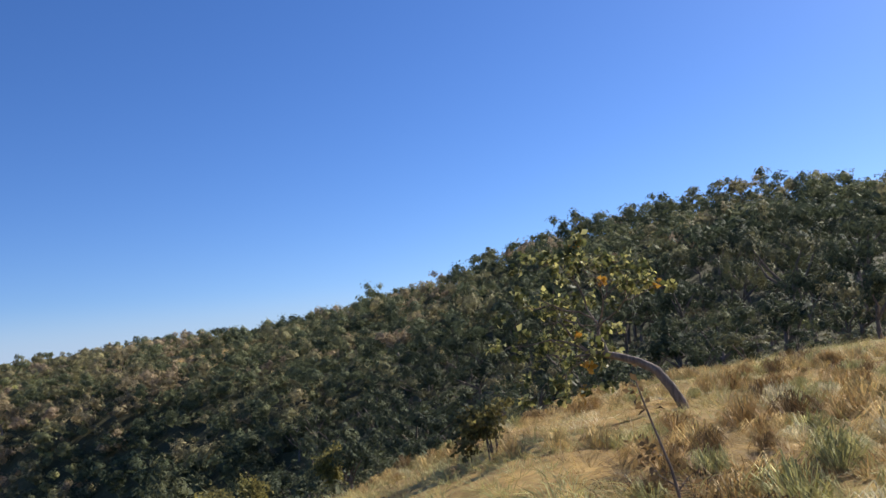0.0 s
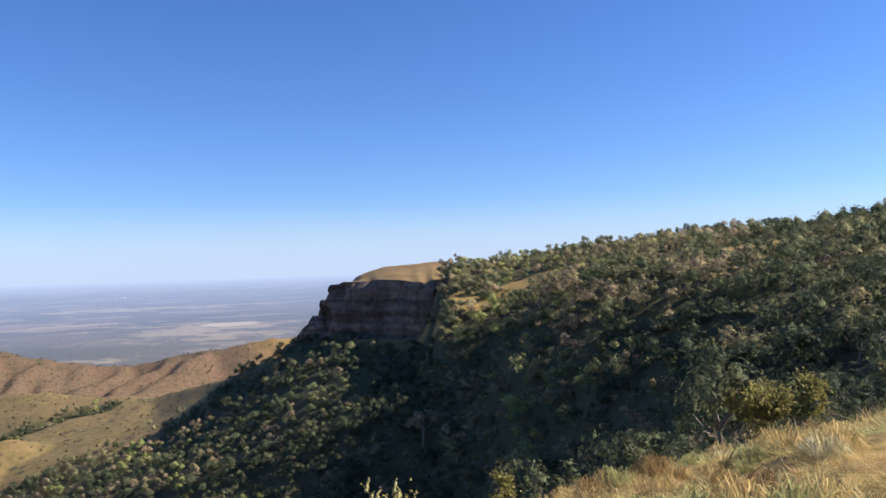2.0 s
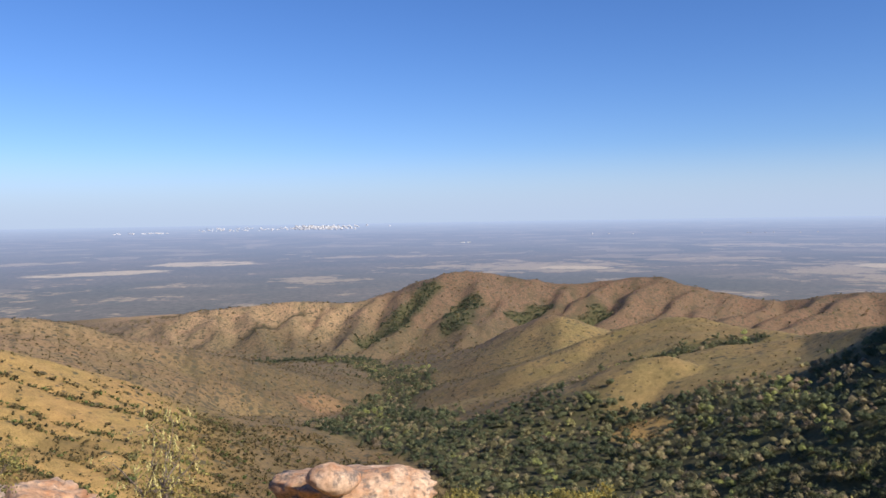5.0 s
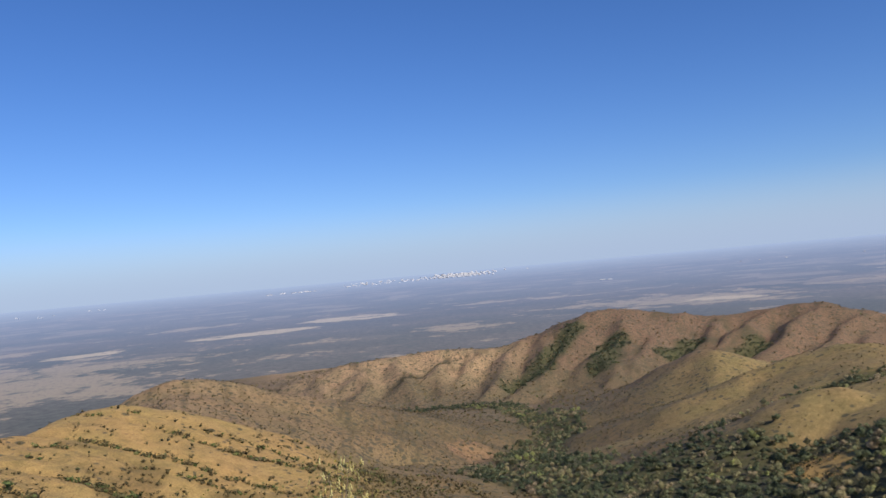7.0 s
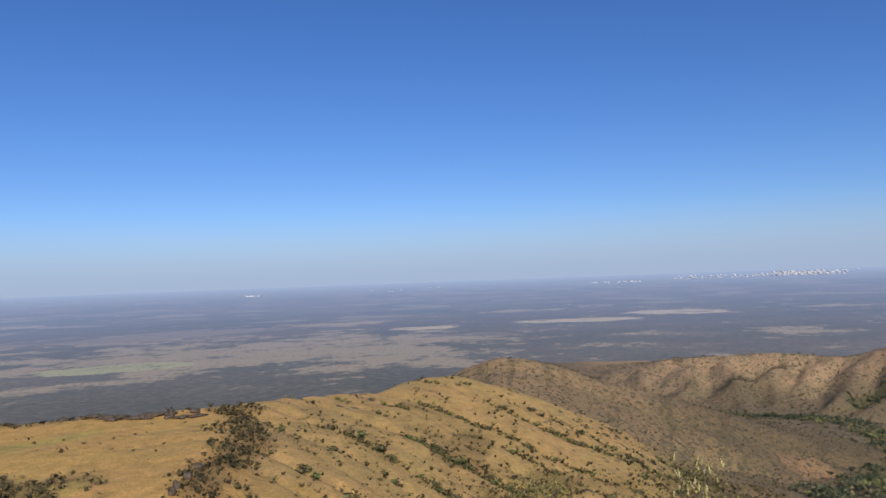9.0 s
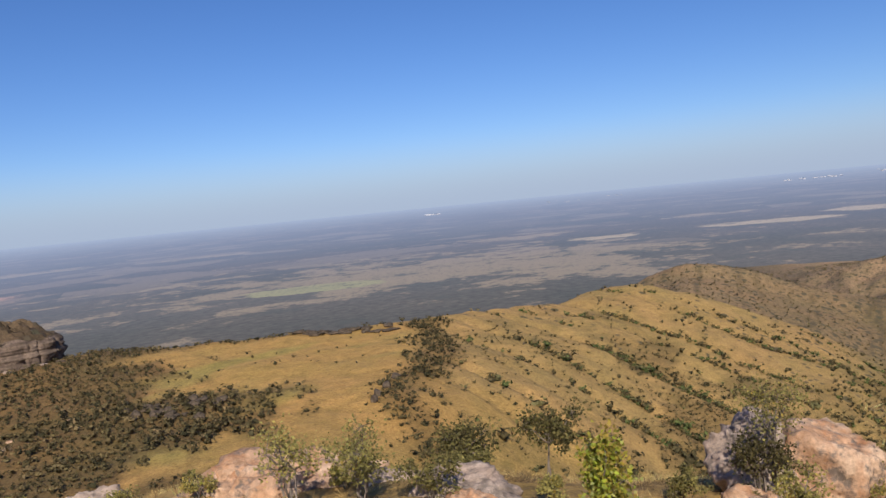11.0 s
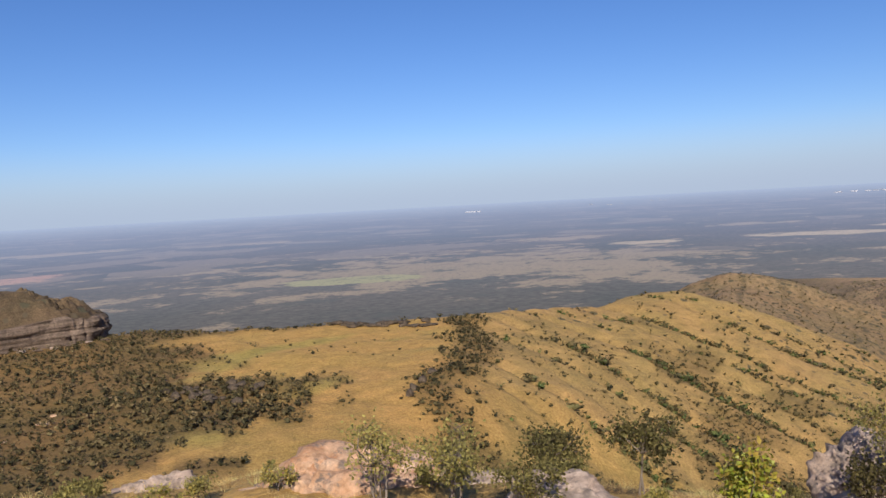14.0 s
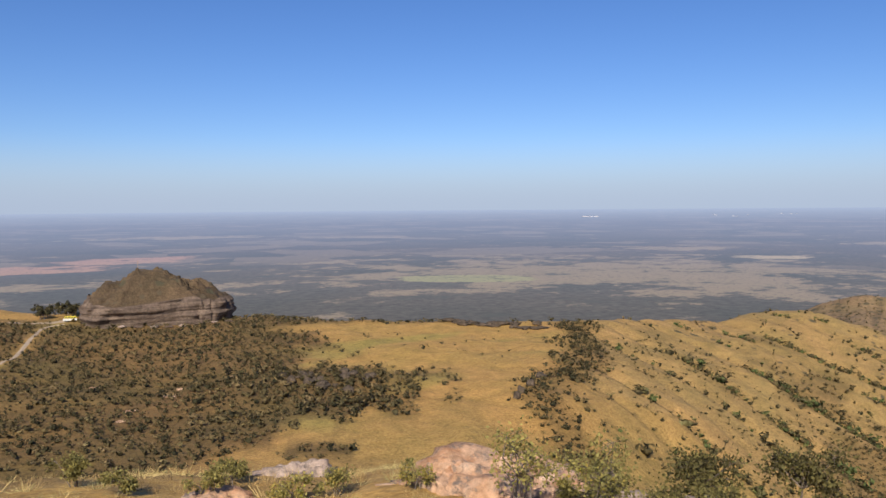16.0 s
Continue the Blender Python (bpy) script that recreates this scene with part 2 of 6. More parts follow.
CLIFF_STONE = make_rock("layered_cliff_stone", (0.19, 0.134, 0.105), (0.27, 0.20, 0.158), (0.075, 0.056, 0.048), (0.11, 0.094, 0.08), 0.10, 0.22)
DARK_STONE = make_rock("dark_weathered_stone", (0.07, 0.053, 0.04), (0.15, 0.112, 0.08), (0.03, 0.025, 0.02), (0.06, 0.05, 0.036), 0.8)
TOR_STONE = make_rock("layered_grey_stone", (0.128, 0.097, 0.076), (0.21, 0.162, 0.126), (0.05, 0.038, 0.031), (0.115, 0.09, 0.068), 0.3, 0.7)


# ---- the lie of the land ----
CX, CY = -0.3, -2.0


def vnoise(x, y, seed=0):
    """Smooth value noise on a unit lattice, -1 to 1."""
    xi, yi = np.floor(x).astype(np.int64), np.floor(y).astype(np.int64)
    u, v = x - xi, y - yi
    u, v = u * u * (3 - 2 * u), v * v * (3 - 2 * v)

    def cell(a, b):
        k = (a * 374761393 + b * 668265263 + seed * 974634541) & 0xFFFFFFFF
        k = ((k ^ (k >> 13)) * 1274126177) & 0xFFFFFFFF
        return ((k ^ (k >> 16)) & 0xFFFF) / 32767.5 - 1
    return (cell(xi, yi) * (1 - u) + cell(xi + 1, yi) * u) * (1 - v) + (cell(xi, yi + 1) * (1 - u) + cell(xi + 1, yi + 1) * u) * v


def fbm(x, y, seed=0, octaves=4):
    return sum(vnoise(x * 2 ** k, y * 2 ** k, seed + k) * 0.5 ** k for k in range(octaves))


def step(a, b, x):
    t = np.clip((x - a) / (b - a), 0, 1)
    return t * t * (3 - 2 * t)


# Lines of the land round the look-out: bearing, distance, height (or the angle of its slope line from the look-out).
LIP = [(-180, 19, -4.9), (-165, 26, -4.6), (-130, 50, -0.5), (-100, 60, 2), (-60, 60, 1.5), (-29, 39.9, -1.4), (-15, 28, -1.7), (-5, 24, -2.3), (-1, 22, -2.65), (6, 20, -3.1), (11, 18.6, -3.3),
       (18, 16.6, -3.62), (24, 14.5, -3.6), (30, 13.8, -3.95), (38, 13.2, -4.2), (45, 13, -4.55), (54, 12.8, -4.8), (65, 14.6, -5.5), (76, 17.3, -6.5),
       (82, 20.4, -7.5), (89, 21.2, -7.9), (95, 18.5, -7.0), (103, 17.5, -6.6), (113, 16.6, -6.2), (120, 13.5, -5.1), (127, 13.7, -4.95), (133, 13.8, -4.8),
       (142, 16.5, -5.2), (149, 16.7, -5.1), (153, 15.8, -4.95), (164, 16, -4.7), (173, 17.1, -4.75), (180, 19, -4.9)]
RAVINE = [(-180, 195, -16), (-140, 190, -9), (-100, 150, 0), (-60, 100, 3), (-29, 62, -2.5), (-15, 62, -5.2), (-5, 75, -7.2), (0, 85, -8.8), (8, 100, -10.8), (20, 140, -14.2), (30, 180, -19.8), (42, 250, -22.3),
          (50, 290, -21.8), (60, 330, -22.6), (71, 380, -22), (81, 430, -21.2), (90, 470, -20), (100, 390, -20.5), (110, 330, -21), (120, 270, -21), (130, 215, -20.5),
          (140, 182, -19.4), (150, 180, -19.2), (160, 190, -18.4), (172, 195, -18), (180, 195, -16)]
MIDDLE = [(-180, 320, -10), (-140, 300, -5), (-100, 250, 0), (-60, 150, 5), (-30, 120, 2), (-15, 130, 1), (0, 160, -1.5), (10, 220, -0.8), (20, 270, -1.0), (28, 295, -2.2), (33, 308, -6.2), (36, 318, -9.6), (40, 330, -11.5), (48, 380, -12), (55, 430, -13),
          (60, 460, -14.3), (70, 560, -15.3), (80, 640, -15), (90, 740, -14), (97, 620, -14.4), (104, 470, -14.7), (110, 440, -14.6), (116, 410, -14), (124, 320, -14.3), (130, 268, -14.6),
          (134, 266, -13.2), (140, 300, -11.7), (150, 300, -11.7), (165, 300, -11.7), (180, 320, -10)]
RIDGE = [(-180, 500, -5), (-140, 450, -3), (-100, 400, 0), (-60, 220, 7.5), (-30, 240, 6.6), (-22, 250, 7.8), (-16, 260, 7.4), (-9, 280, 6.2), (-4, 300, 4.9), (0, 320, 3.6), (5, 350, 3.0), (9, 380, 2.1), (15, 430, 1.8), (22, 500, 1.7),
         (30, 540, 1.0), (33.5, 545, 0.5), (35.5, 522, 0.6), (37.0, 502, 0.6), (38.3, 492, 0.5), (38.9, 484, -0.3), (39.7, 478, -5.3), (43, 500, -5.0), (46, 525, -4.8), (49, 550, -4.9), (52.8, 610, -6.6), (54.8, 660, -7.2), (58.9, 800, -7.9), (63, 880, -7.6), (67, 950, -7.2),
         (70, 960, -7.9), (73.4, 900, -9.9), (79.7, 840, -12.5), (84, 840, -13.7), (90, 880, -13.5), (97, 760, -13), (100, 680, -12.8)]
RIDGE += [(103, 620, -12.2), (105, 610, -11), (109, 600, -9.5), (113, 600, -8), (117, 605, -6.9), (120, 590, -7.15), (122, 560, -7.85), (125, 520, -7.9), (129, 470, -8.05), (132.8, 435, -8.2), (139, 420, -8.5),
          (149, 420, -8.0), (156, 430, -7.5), (162, 450, -7.2), (170, 480, -6.4), (180, 500, -5)]
SECOND = [(-180, 800, 0.5), (-30, 800, 0.8), (30, 900, -0.6), (36, 1000, -2), (47, 1050, -6.5), (58, 1100, -9.5), (66, 1150, -9), (71, 1150, -8.5), (73.4, 1150, -7.45), (75.2, 1150, -6.97), (77.5, 1130, -8.5),
          (83, 1080, -10.9), (88, 1020, -12.2), (92.2, 960, -11.7), (96.3, 930, -10.2), (100.3, 910, -9.05), (104.2, 900, -8.05), (108, 890, -6.87), (110.9, 885, -5.95), (113.3, 880, -5.7), (116.4, 880, -6.7),
          (120, 880, -9.5), (128, 850, -13), (150, 850, -14), (172, 850, -10), (180, 900, -3)]
FAR_HILLS = [(-180, 1900, 0.2), (30, 1900, -0.3), (40, 1900, -3), (51, 1900, -4.5), (52.8, 1900, -4.9), (56.4, 1900, -5.3), (60.1, 1900, -5.9), (64.6, 1900, -5.3), (68.1, 1900, -4.35), (70, 1900, -4.35), (73.7, 1880, -4.85),
             (78.1, 1850, -4.4), (81.3, 1820, -3.8), (83.8, 1800, -3.9), (86.7, 1760, -5.2), (90.4, 1720, -6.0), (94.6, 1700, -5.75), (97, 1700, -5.9), (101.1, 1700, -6.15), (104.8, 1720, -7.05), (109, 1800, -7.9), (172, 1800, -7.9), (180, 1900, -2)]
RIM, PLAIN = 2250.0, -250.0


def line(nodes, b, is_angle=True):
    a = np.array(nodes, float)
    a = np.vstack([a, a[0] + (360, 0, 0)])
    d = np.interp(b, a[:, 0], a[:, 1])
    h = np.interp(b, a[:, 0], a[:, 1] * np.tan(np.radians(a[:, 2])) if is_angle else a[:, 2])
    return d, h


BEAR = np.concatenate([np.arange(-177, -45, 3.0), np.arange(-45, 46, 0.5), np.arange(46, 130, 0.28), np.arange(130, 180.2, 0.45)])
REACH = np.concatenate([[0.02], np.geomspace(0.5, 240, 105)[:-1], np.geomspace(240, RIM, 190)])


def blur(z, n, axis):
    k = np.hanning(2 * n + 3)[1:-1]
    k /= k.sum()
    p = np.take(z, np.clip(np.arange(-n, z.shape[axis] + n), 0, z.shape[axis] - 1), axis=axis)
    return sum(w * np.take(p, np.arange(i, i + z.shape[axis]), axis=axis) for i, w in enumerate(k))


def lay_land():
    d1, h1 = line(LIP, BEAR, False)
    brow = np.where(BEAR > -100, step(30, 50, BEAR), 1 - step(-178, -135, BEAR))
    st = [(np.zeros_like(BEAR), np.full_like(BEAR, -1.65)), (np.full_like(BEAR, 3.6), -1.65 + (h1 + 1.65) * 0.42 * 3.6 / (d1 * 0.55)), (d1 * 0.55, -1.65 + (h1 + 1.65) * (0.42 + 0.12 * brow)), (d1 * 0.75, -1.65 + (h1 + 1.65) * (0.68 + 0.18 * brow)), (d1, h1)]
    st += [line(c, BEAR) for c in (RAVINE, MIDDLE, RIDGE)]
    d4, h4 = st[-1]
    d5, h5 = line(SECOND, BEAR)
    st.append((d4 * 0.72 + d5 * 0.28, np.minimum(h4, h4 * 0.72 + h5 * 0.28) - 0.022 * d4))
    st.append((d5, h5))
    d6, h6 = line(FAR_HILLS, BEAR)
    open_side = (BEAR > 45) & (BEAR < 178)
    low = np.where(open_side, np.minimum(np.minimum(h5, h6) - 30, -1420 * np.tan(np.radians(9.6))), np.minimum(h5, h6))
    st.append((d5 * 0.45 + d6 * 0.55, np.maximum(low, PLAIN)))
    st.append((d6 * 0.965, np.where(open_side & (BEAR < 112), np.maximum(np.minimum(low + 10, h6 - 12), PLAIN), np.maximum(h6, PLAIN))))
    st.append((d6, np.maximum(h6, PLAIN)))
    st.append((np.full_like(BEAR, RIM), np.where((BEAR > 40) & (BEAR < 179), PLAIN, h6)))
    z = np.empty((len(BEAR), len(REACH)))
    for i in range(len(BEAR)):
        z[i] = np.interp(REACH, [s[0][i] for s in st], [s[1][i] for s in st])
    z = blur(blur(z, 2, 1), 2, 0)
    b, r = np.meshgrid(np.radians(BEAR), REACH, indexing="ij")
    x, y = CX - r * np.sin(b), CY + r * np.cos(b)
    z += 0.10 * fbm(x / 1.6, y / 1.6, 3) * step(2, 5, r) * (1 - step(60, 140, r))
    z += 1.3 * fbm(x / 28, y / 28, 7) * step(30, 120, r)
    # gullies on the dry hills
    hill = step(96, 104, np.degrees(b)) * (1 - step(128, 134, np.degrees(b))) * step(230, 300, r) * (1 - step(640, 700, r))
    z -= 3.0 * hill * gully(x, y)
    deg = np.degrees(b)
    k = (deg > 44) & (deg < 124) & (r > 560) & (r < 2200)
    xs, ys = x[k], y[k]
    wx, wy = xs + 14 * fbm(xs / 90, ys / 90, 23, 3), ys + 14 * fbm(xs / 90, ys / 90, 24, 3)
    top = np.full(len(xs), -400.0)
    for nodes, slope in SPURS:
        top = np.maximum(top, spine(wx, wy, nodes, slope))
    rough = 1 - np.abs(fbm(xs / 48, ys / 48, 25, 3))
    face = step(89, 92, deg[k]) * (1 - step(117, 119, deg[k])) * step(640, 700, r[k]) * (1 - step(835, 875, r[k]))
    zk = np.maximum(z[k] - 9 * face, top) + np.interp(r[k], [560, 1150, 1350], [0.3, 1.0, 4.0]) * (rough - 0.7)
    for nodes, wide, deep in CLEFTS:
        zk -= deep * along(xs, ys, nodes, wide)
    z[k] = zk
    z -= 14 * step(112, 114, deg) * (1 - step(176, 179, deg)) * step(1200, 1400, r)
    return x, y, z


def polar(x, y):
    return np.degrees(np.arctan2(-(x - CX), y - CY)), np.hypot(x - CX, y - CY)


def plan(nodes):
    """Plan points and heights of a line given by bearing, distance and slope angle from the look-out."""
    q = np.array(nodes, float)
    t = np.radians(q[:, 0])
    return np.stack([CX - q[:, 1] * np.sin(t), CY + q[:, 1] * np.cos(t), q[:, 1] * np.tan(np.radians(q[:, 2]))], -1)


def nearest(x, y, p):
    """For each stretch of a plan line: the distance to it and the height on it."""
    for a, b in zip(p[:-1], p[1:]):
        ex, ey = b[0] - a[0], b[1] - a[1]
        t = np.clip(((x - a[0]) * ex + (y - a[1]) * ey) / (ex * ex + ey * ey + 1e-9), 0, 1)
        yield np.hypot(x - a[0] - t * ex, y - a[1] - t * ey), a[2] + t * (b[2] - a[2])


def spine(x, y, nodes, slope):
    """Land that falls away to both sides of a ridge line."""
    out = np.full(np.shape(x), -400.0)
    for d, h in nearest(x, y, plan(nodes)):
        out = np.maximum(out, h - slope * np.sqrt(d * d + 9.0) + slope * 3.0)
    return out


def along(x, y, nodes, wide):
    """1 on a line, falling off to its sides."""
    d = np.full(np.shape(x), 1e6)
    for e, _ in nearest(x, y, plan([(*q[:2], 0) for q in nodes])):
        d = np.minimum(d, e)
    return np.exp(-(d / wide) ** 2)


def far_spurs():
    """The spurs of the brown far hills, each with side spurs, and the two nearer grassy ones."""
    rng = np.random.default_rng(12)
    fh = np.array(FAR_HILLS, float)
    out = [([tuple(q) for q in fh if 44 < q[0] < 106], 0.42)]
    b = 55.0
    while b < 106:
        r0, e0 = np.interp(b, fh[:, 0], fh[:, 1]), np.interp(b, fh[:, 0], fh[:, 2])
        r1 = np.interp(b, [55, 70, 82, 92, 106], [1480, 1400, 1370, 1400, 1440]) + rng.uniform(-50, 50)
        turn = np.interp(b, [55, 75, 86, 94, 106], [6.5, 5.5, 4.0, 1.0, -2.0]) + rng.normal() * 1.0
        z0, z1 = r0 * math.tan(math.radians(e0)), -238.0
        nodes = []
        for t in np.linspace(0, 1, 6):
            r = r0 + (r1 - r0) * t
            z = z0 + (z1 - z0) * t ** 1.12 + (rng.normal() * 4 if 0 < t < 1 else 0)
            nodes.append((b + turn * t + rng.normal() * 0.25 * (t > 0), r, math.degrees(math.atan2(z, r))))
        out.append((nodes, rng.uniform(0.5, 0.68)))
        for j in range(1, 5):
            q = nodes[j]
            for side in (-1, 1):
                if rng.uniform() < 0.8:
                    z = q[1] * math.tan(math.radians(q[2]))
                    f = rng.uniform(0.75, 1.25)
                    ends = [q]
                    for t in (0.5, 1.0):
                        r = q[1] - 95 * f * t
                        zz = z - 62 * f * t
                        ends.append((q[0] + side * 2.1 * f * t + rng.normal() * 0.15 + turn * 0.12 * t, r, math.degrees(math.atan2(zz, r))))
                    out.append((ends, 0.62))
        b += rng.uniform(2.2, 3.6)
    out.append(([(72.2, 1230, -8.5), (73.6, 1190, -7.9), (75.5, 1160, -7.02), (77.0, 1140, -8.1), (79.0, 1110, -9.55), (81.2, 1090, -10.9), (84.0, 1070, -12.4)], 0.42))
    out.append(([(75.5, 1160, -7.05), (76.4, 1080, -9.6), (77.6, 1010, -11.6)], 0.5))
    out.append(([(79.0, 1110, -9.6), (79.6, 1050, -11.0), (80.6, 1000, -12.4)], 0.5))
    out.append(([(60.5, 880, -8.0), (63.2, 905, -7.75), (66.0, 930, -7.1), (67.5, 940, -7.15), (69.8, 930, -7.9), (73.2, 905, -8.95), (77.0, 885, -10.3), (80.5, 870, -11.9), (84.5, 850, -13.6)], 0.36))
    out.append(([(63.0, 690, -10.7), (65.1, 700, -10.3), (67.0, 705, -9.75), (69.2, 695, -10.2), (72.5, 675, -11.9), (75.5, 660, -13.4)], 0.34))
    # spurs on the near face of the brown hill
    for q in np.arange(91.5, 118.5, 2.35):
        q += rng.uniform(-0.5, 0.5)
        r0, e0 = np.interp(q, [n[0] for n in SECOND], [n[1] for n in SECOND]), np.interp(q, [n[0] for n in SECOND], [n[2] for n in SECOND])
        z0 = r0 * math.tan(math.radians(e0)) - 3
        out.append(([(q - rng.uniform(0.6, 1.2) * t, r0 - 190 * t, math.degrees(math.atan2(z0 - 43 * t - 20 * t * t, r0 - 190 * t))) for t in (0.02, 0.3, 0.65, 1.0)], 0.5))
    return out


SPURS = far_spurs()
# beds of the wooded clefts: plan line, half width, depth
CLEFTS = [([(84.6, 1740), (86.2, 1610), (87.7, 1530), (89.4, 1470)], 22, 9), ([(81.9, 1660), (82.4, 1580), (83.2, 1500)], 22, 7), ([(76.6, 1690), (77.2, 1640), (78.0, 1600)], 24, 5), ([(72.2, 1690), (72.8, 1640), (74.2, 1600)], 20, 5),
          ([(93.8, 1660), (96.0, 1590), (98.2, 1530)], 8, 6), ([(62.5, 790), (64.0, 790), (67.0, 780), (69.7, 765), (73.0, 740), (75.5, 725)], 13, 6), ([(68.0, 1010), (70.0, 1000), (73.0, 980)], 12, 5)]


def creek(x, y):
    """1 on the beds of the narrow branching gullies of the far hills."""
    b, r = polar(x, y)
    n = fbm(b / 3.6 + 0.5 * fbm(x / 150, y / 150, 29, 3), r / 420 + b / 11, 27, 3)
    m = fbm(b / 2.1, r / 300 - b / 7, 28, 3)
    return np.maximum(np.exp(-(n / 0.055) ** 2), 0.7 * np.exp(-(m / 0.05) ** 2))


def gully(x, y):
    """1 on the beds of the parallel gullies of the near dry hill."""
    s = (x - 0.03 * y + 6 * fbm(x / 60, y / 60, 5, 3)) / 25.0
    return np.exp(-((s - np.round(s)) / 0.13) ** 2) * (0.65 + 0.35 * np.sin(2.4 * np.round(s)))


LX, LY, LZ = lay_land()
LOGR = np.log(REACH)


def ground(x, y):
    """Height of the land."""
    x, y = np.atleast_1d(np.asarray(x, float)), np.atleast_1d(np.asarray(y, float))
    b, r = polar(x, y)
    i = np.clip(np.searchsorted(BEAR, b) - 1, 0, len(BEAR) - 2)
    f = np.clip((b - BEAR[i]) / (BEAR[i + 1] - BEAR[i]), 0, 1)
    q = np.clip(np.interp(np.log(np.maximum(r, 0.02)), LOGR, np.arange(len(REACH))), 0, len(REACH) - 1.001)
    j = q.astype(int)
    g = q - j
    return (LZ[i, j] * (1 - f) + LZ[i + 1, j] * f) * (1 - g) + (LZ[i, j + 1] * (1 - f) + LZ[i + 1, j + 1] * f) * g


def at(bearing, reach, z=None):
    b = math.radians(bearing)
    x, y = CX - reach * math.sin(b), CY + reach * math.cos(b)
    return Vector((x, y, float(ground(x, y)[0]) if z is None else z))


def spot(b, r, cb, cr, hb, hr, rough=0.35, seed=0):
    """1 inside an uneven patch of land round a bearing and a distance."""
    n = fbm(b / 2.2, np.log(np.maximum(r, 1)) * 22, seed, 3)
    return step(1.15, 0.85, np.hypot((b - cb) / hb, (r - cr) / hr) + rough * n)


WOOD_FROM = [(-180, 70), (-60, 60), (-29, 48), (-15, 37), (0, 31), (10, 29), (20, 29), (30, 32), (45, 45), (54, 70), (65, 150), (71, 260), (76, 370), (82, 475), (88, 590), (93, 690), (96, 800), (101, 900)]
WOOD_TO = [(-180, 900), (34, 900), (36, 565), (37.6, 560), (38.5, 535), (39.1, 500), (39.8, 488), (43, 520), (46.5, 550), (49, 572), (53, 590), (56, 600), (59, 618), (64.5, 590), (68, 608), (72, 635), (82, 690), (90, 770), (97, 700), (101, 600)]


def woods(x, y):
    """How thickly the land is wooded, 0 to 1."""
    b, r = polar(x, y)
    n = fbm(x / 45, y / 45, 11, 3)
    lo, hi = np.interp(b, *zip(*WOOD_FROM)), np.interp(b, *zip(*WOOD_TO))
    w = step(-0.04, 0.05, r / lo - 1 + 0.04 * n) * step(-0.03, 0.04, 1 - r / hi + 0.05 * n) * (b < 101) * (b > -100)
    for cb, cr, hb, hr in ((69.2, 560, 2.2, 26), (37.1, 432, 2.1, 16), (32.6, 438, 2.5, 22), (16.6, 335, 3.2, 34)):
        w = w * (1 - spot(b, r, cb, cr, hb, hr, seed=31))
    strip = np.maximum(step(0.3, 0.7, along(x, y, CLEFTS[5][0], 22) + 0.15 * n), step(0.3, 0.7, along(x, y, CLEFTS[6][0], 15) + 0.2 * n))
    strip = np.maximum(strip, 0.8 * step(0.35, 0.7, along(x, y, [(98.5, 1330), (94, 1340), (90, 1310), (87.2, 1160), (86.6, 1000), (88, 860)], 42) + 0.3 * n))
    for nodes, wide, _ in CLEFTS[:4]:
        strip = np.maximum(strip, step(0.3, 0.7, along(x, y, nodes, wide * 1.4) + 0.25 * n))
    return np.maximum(w, strip)


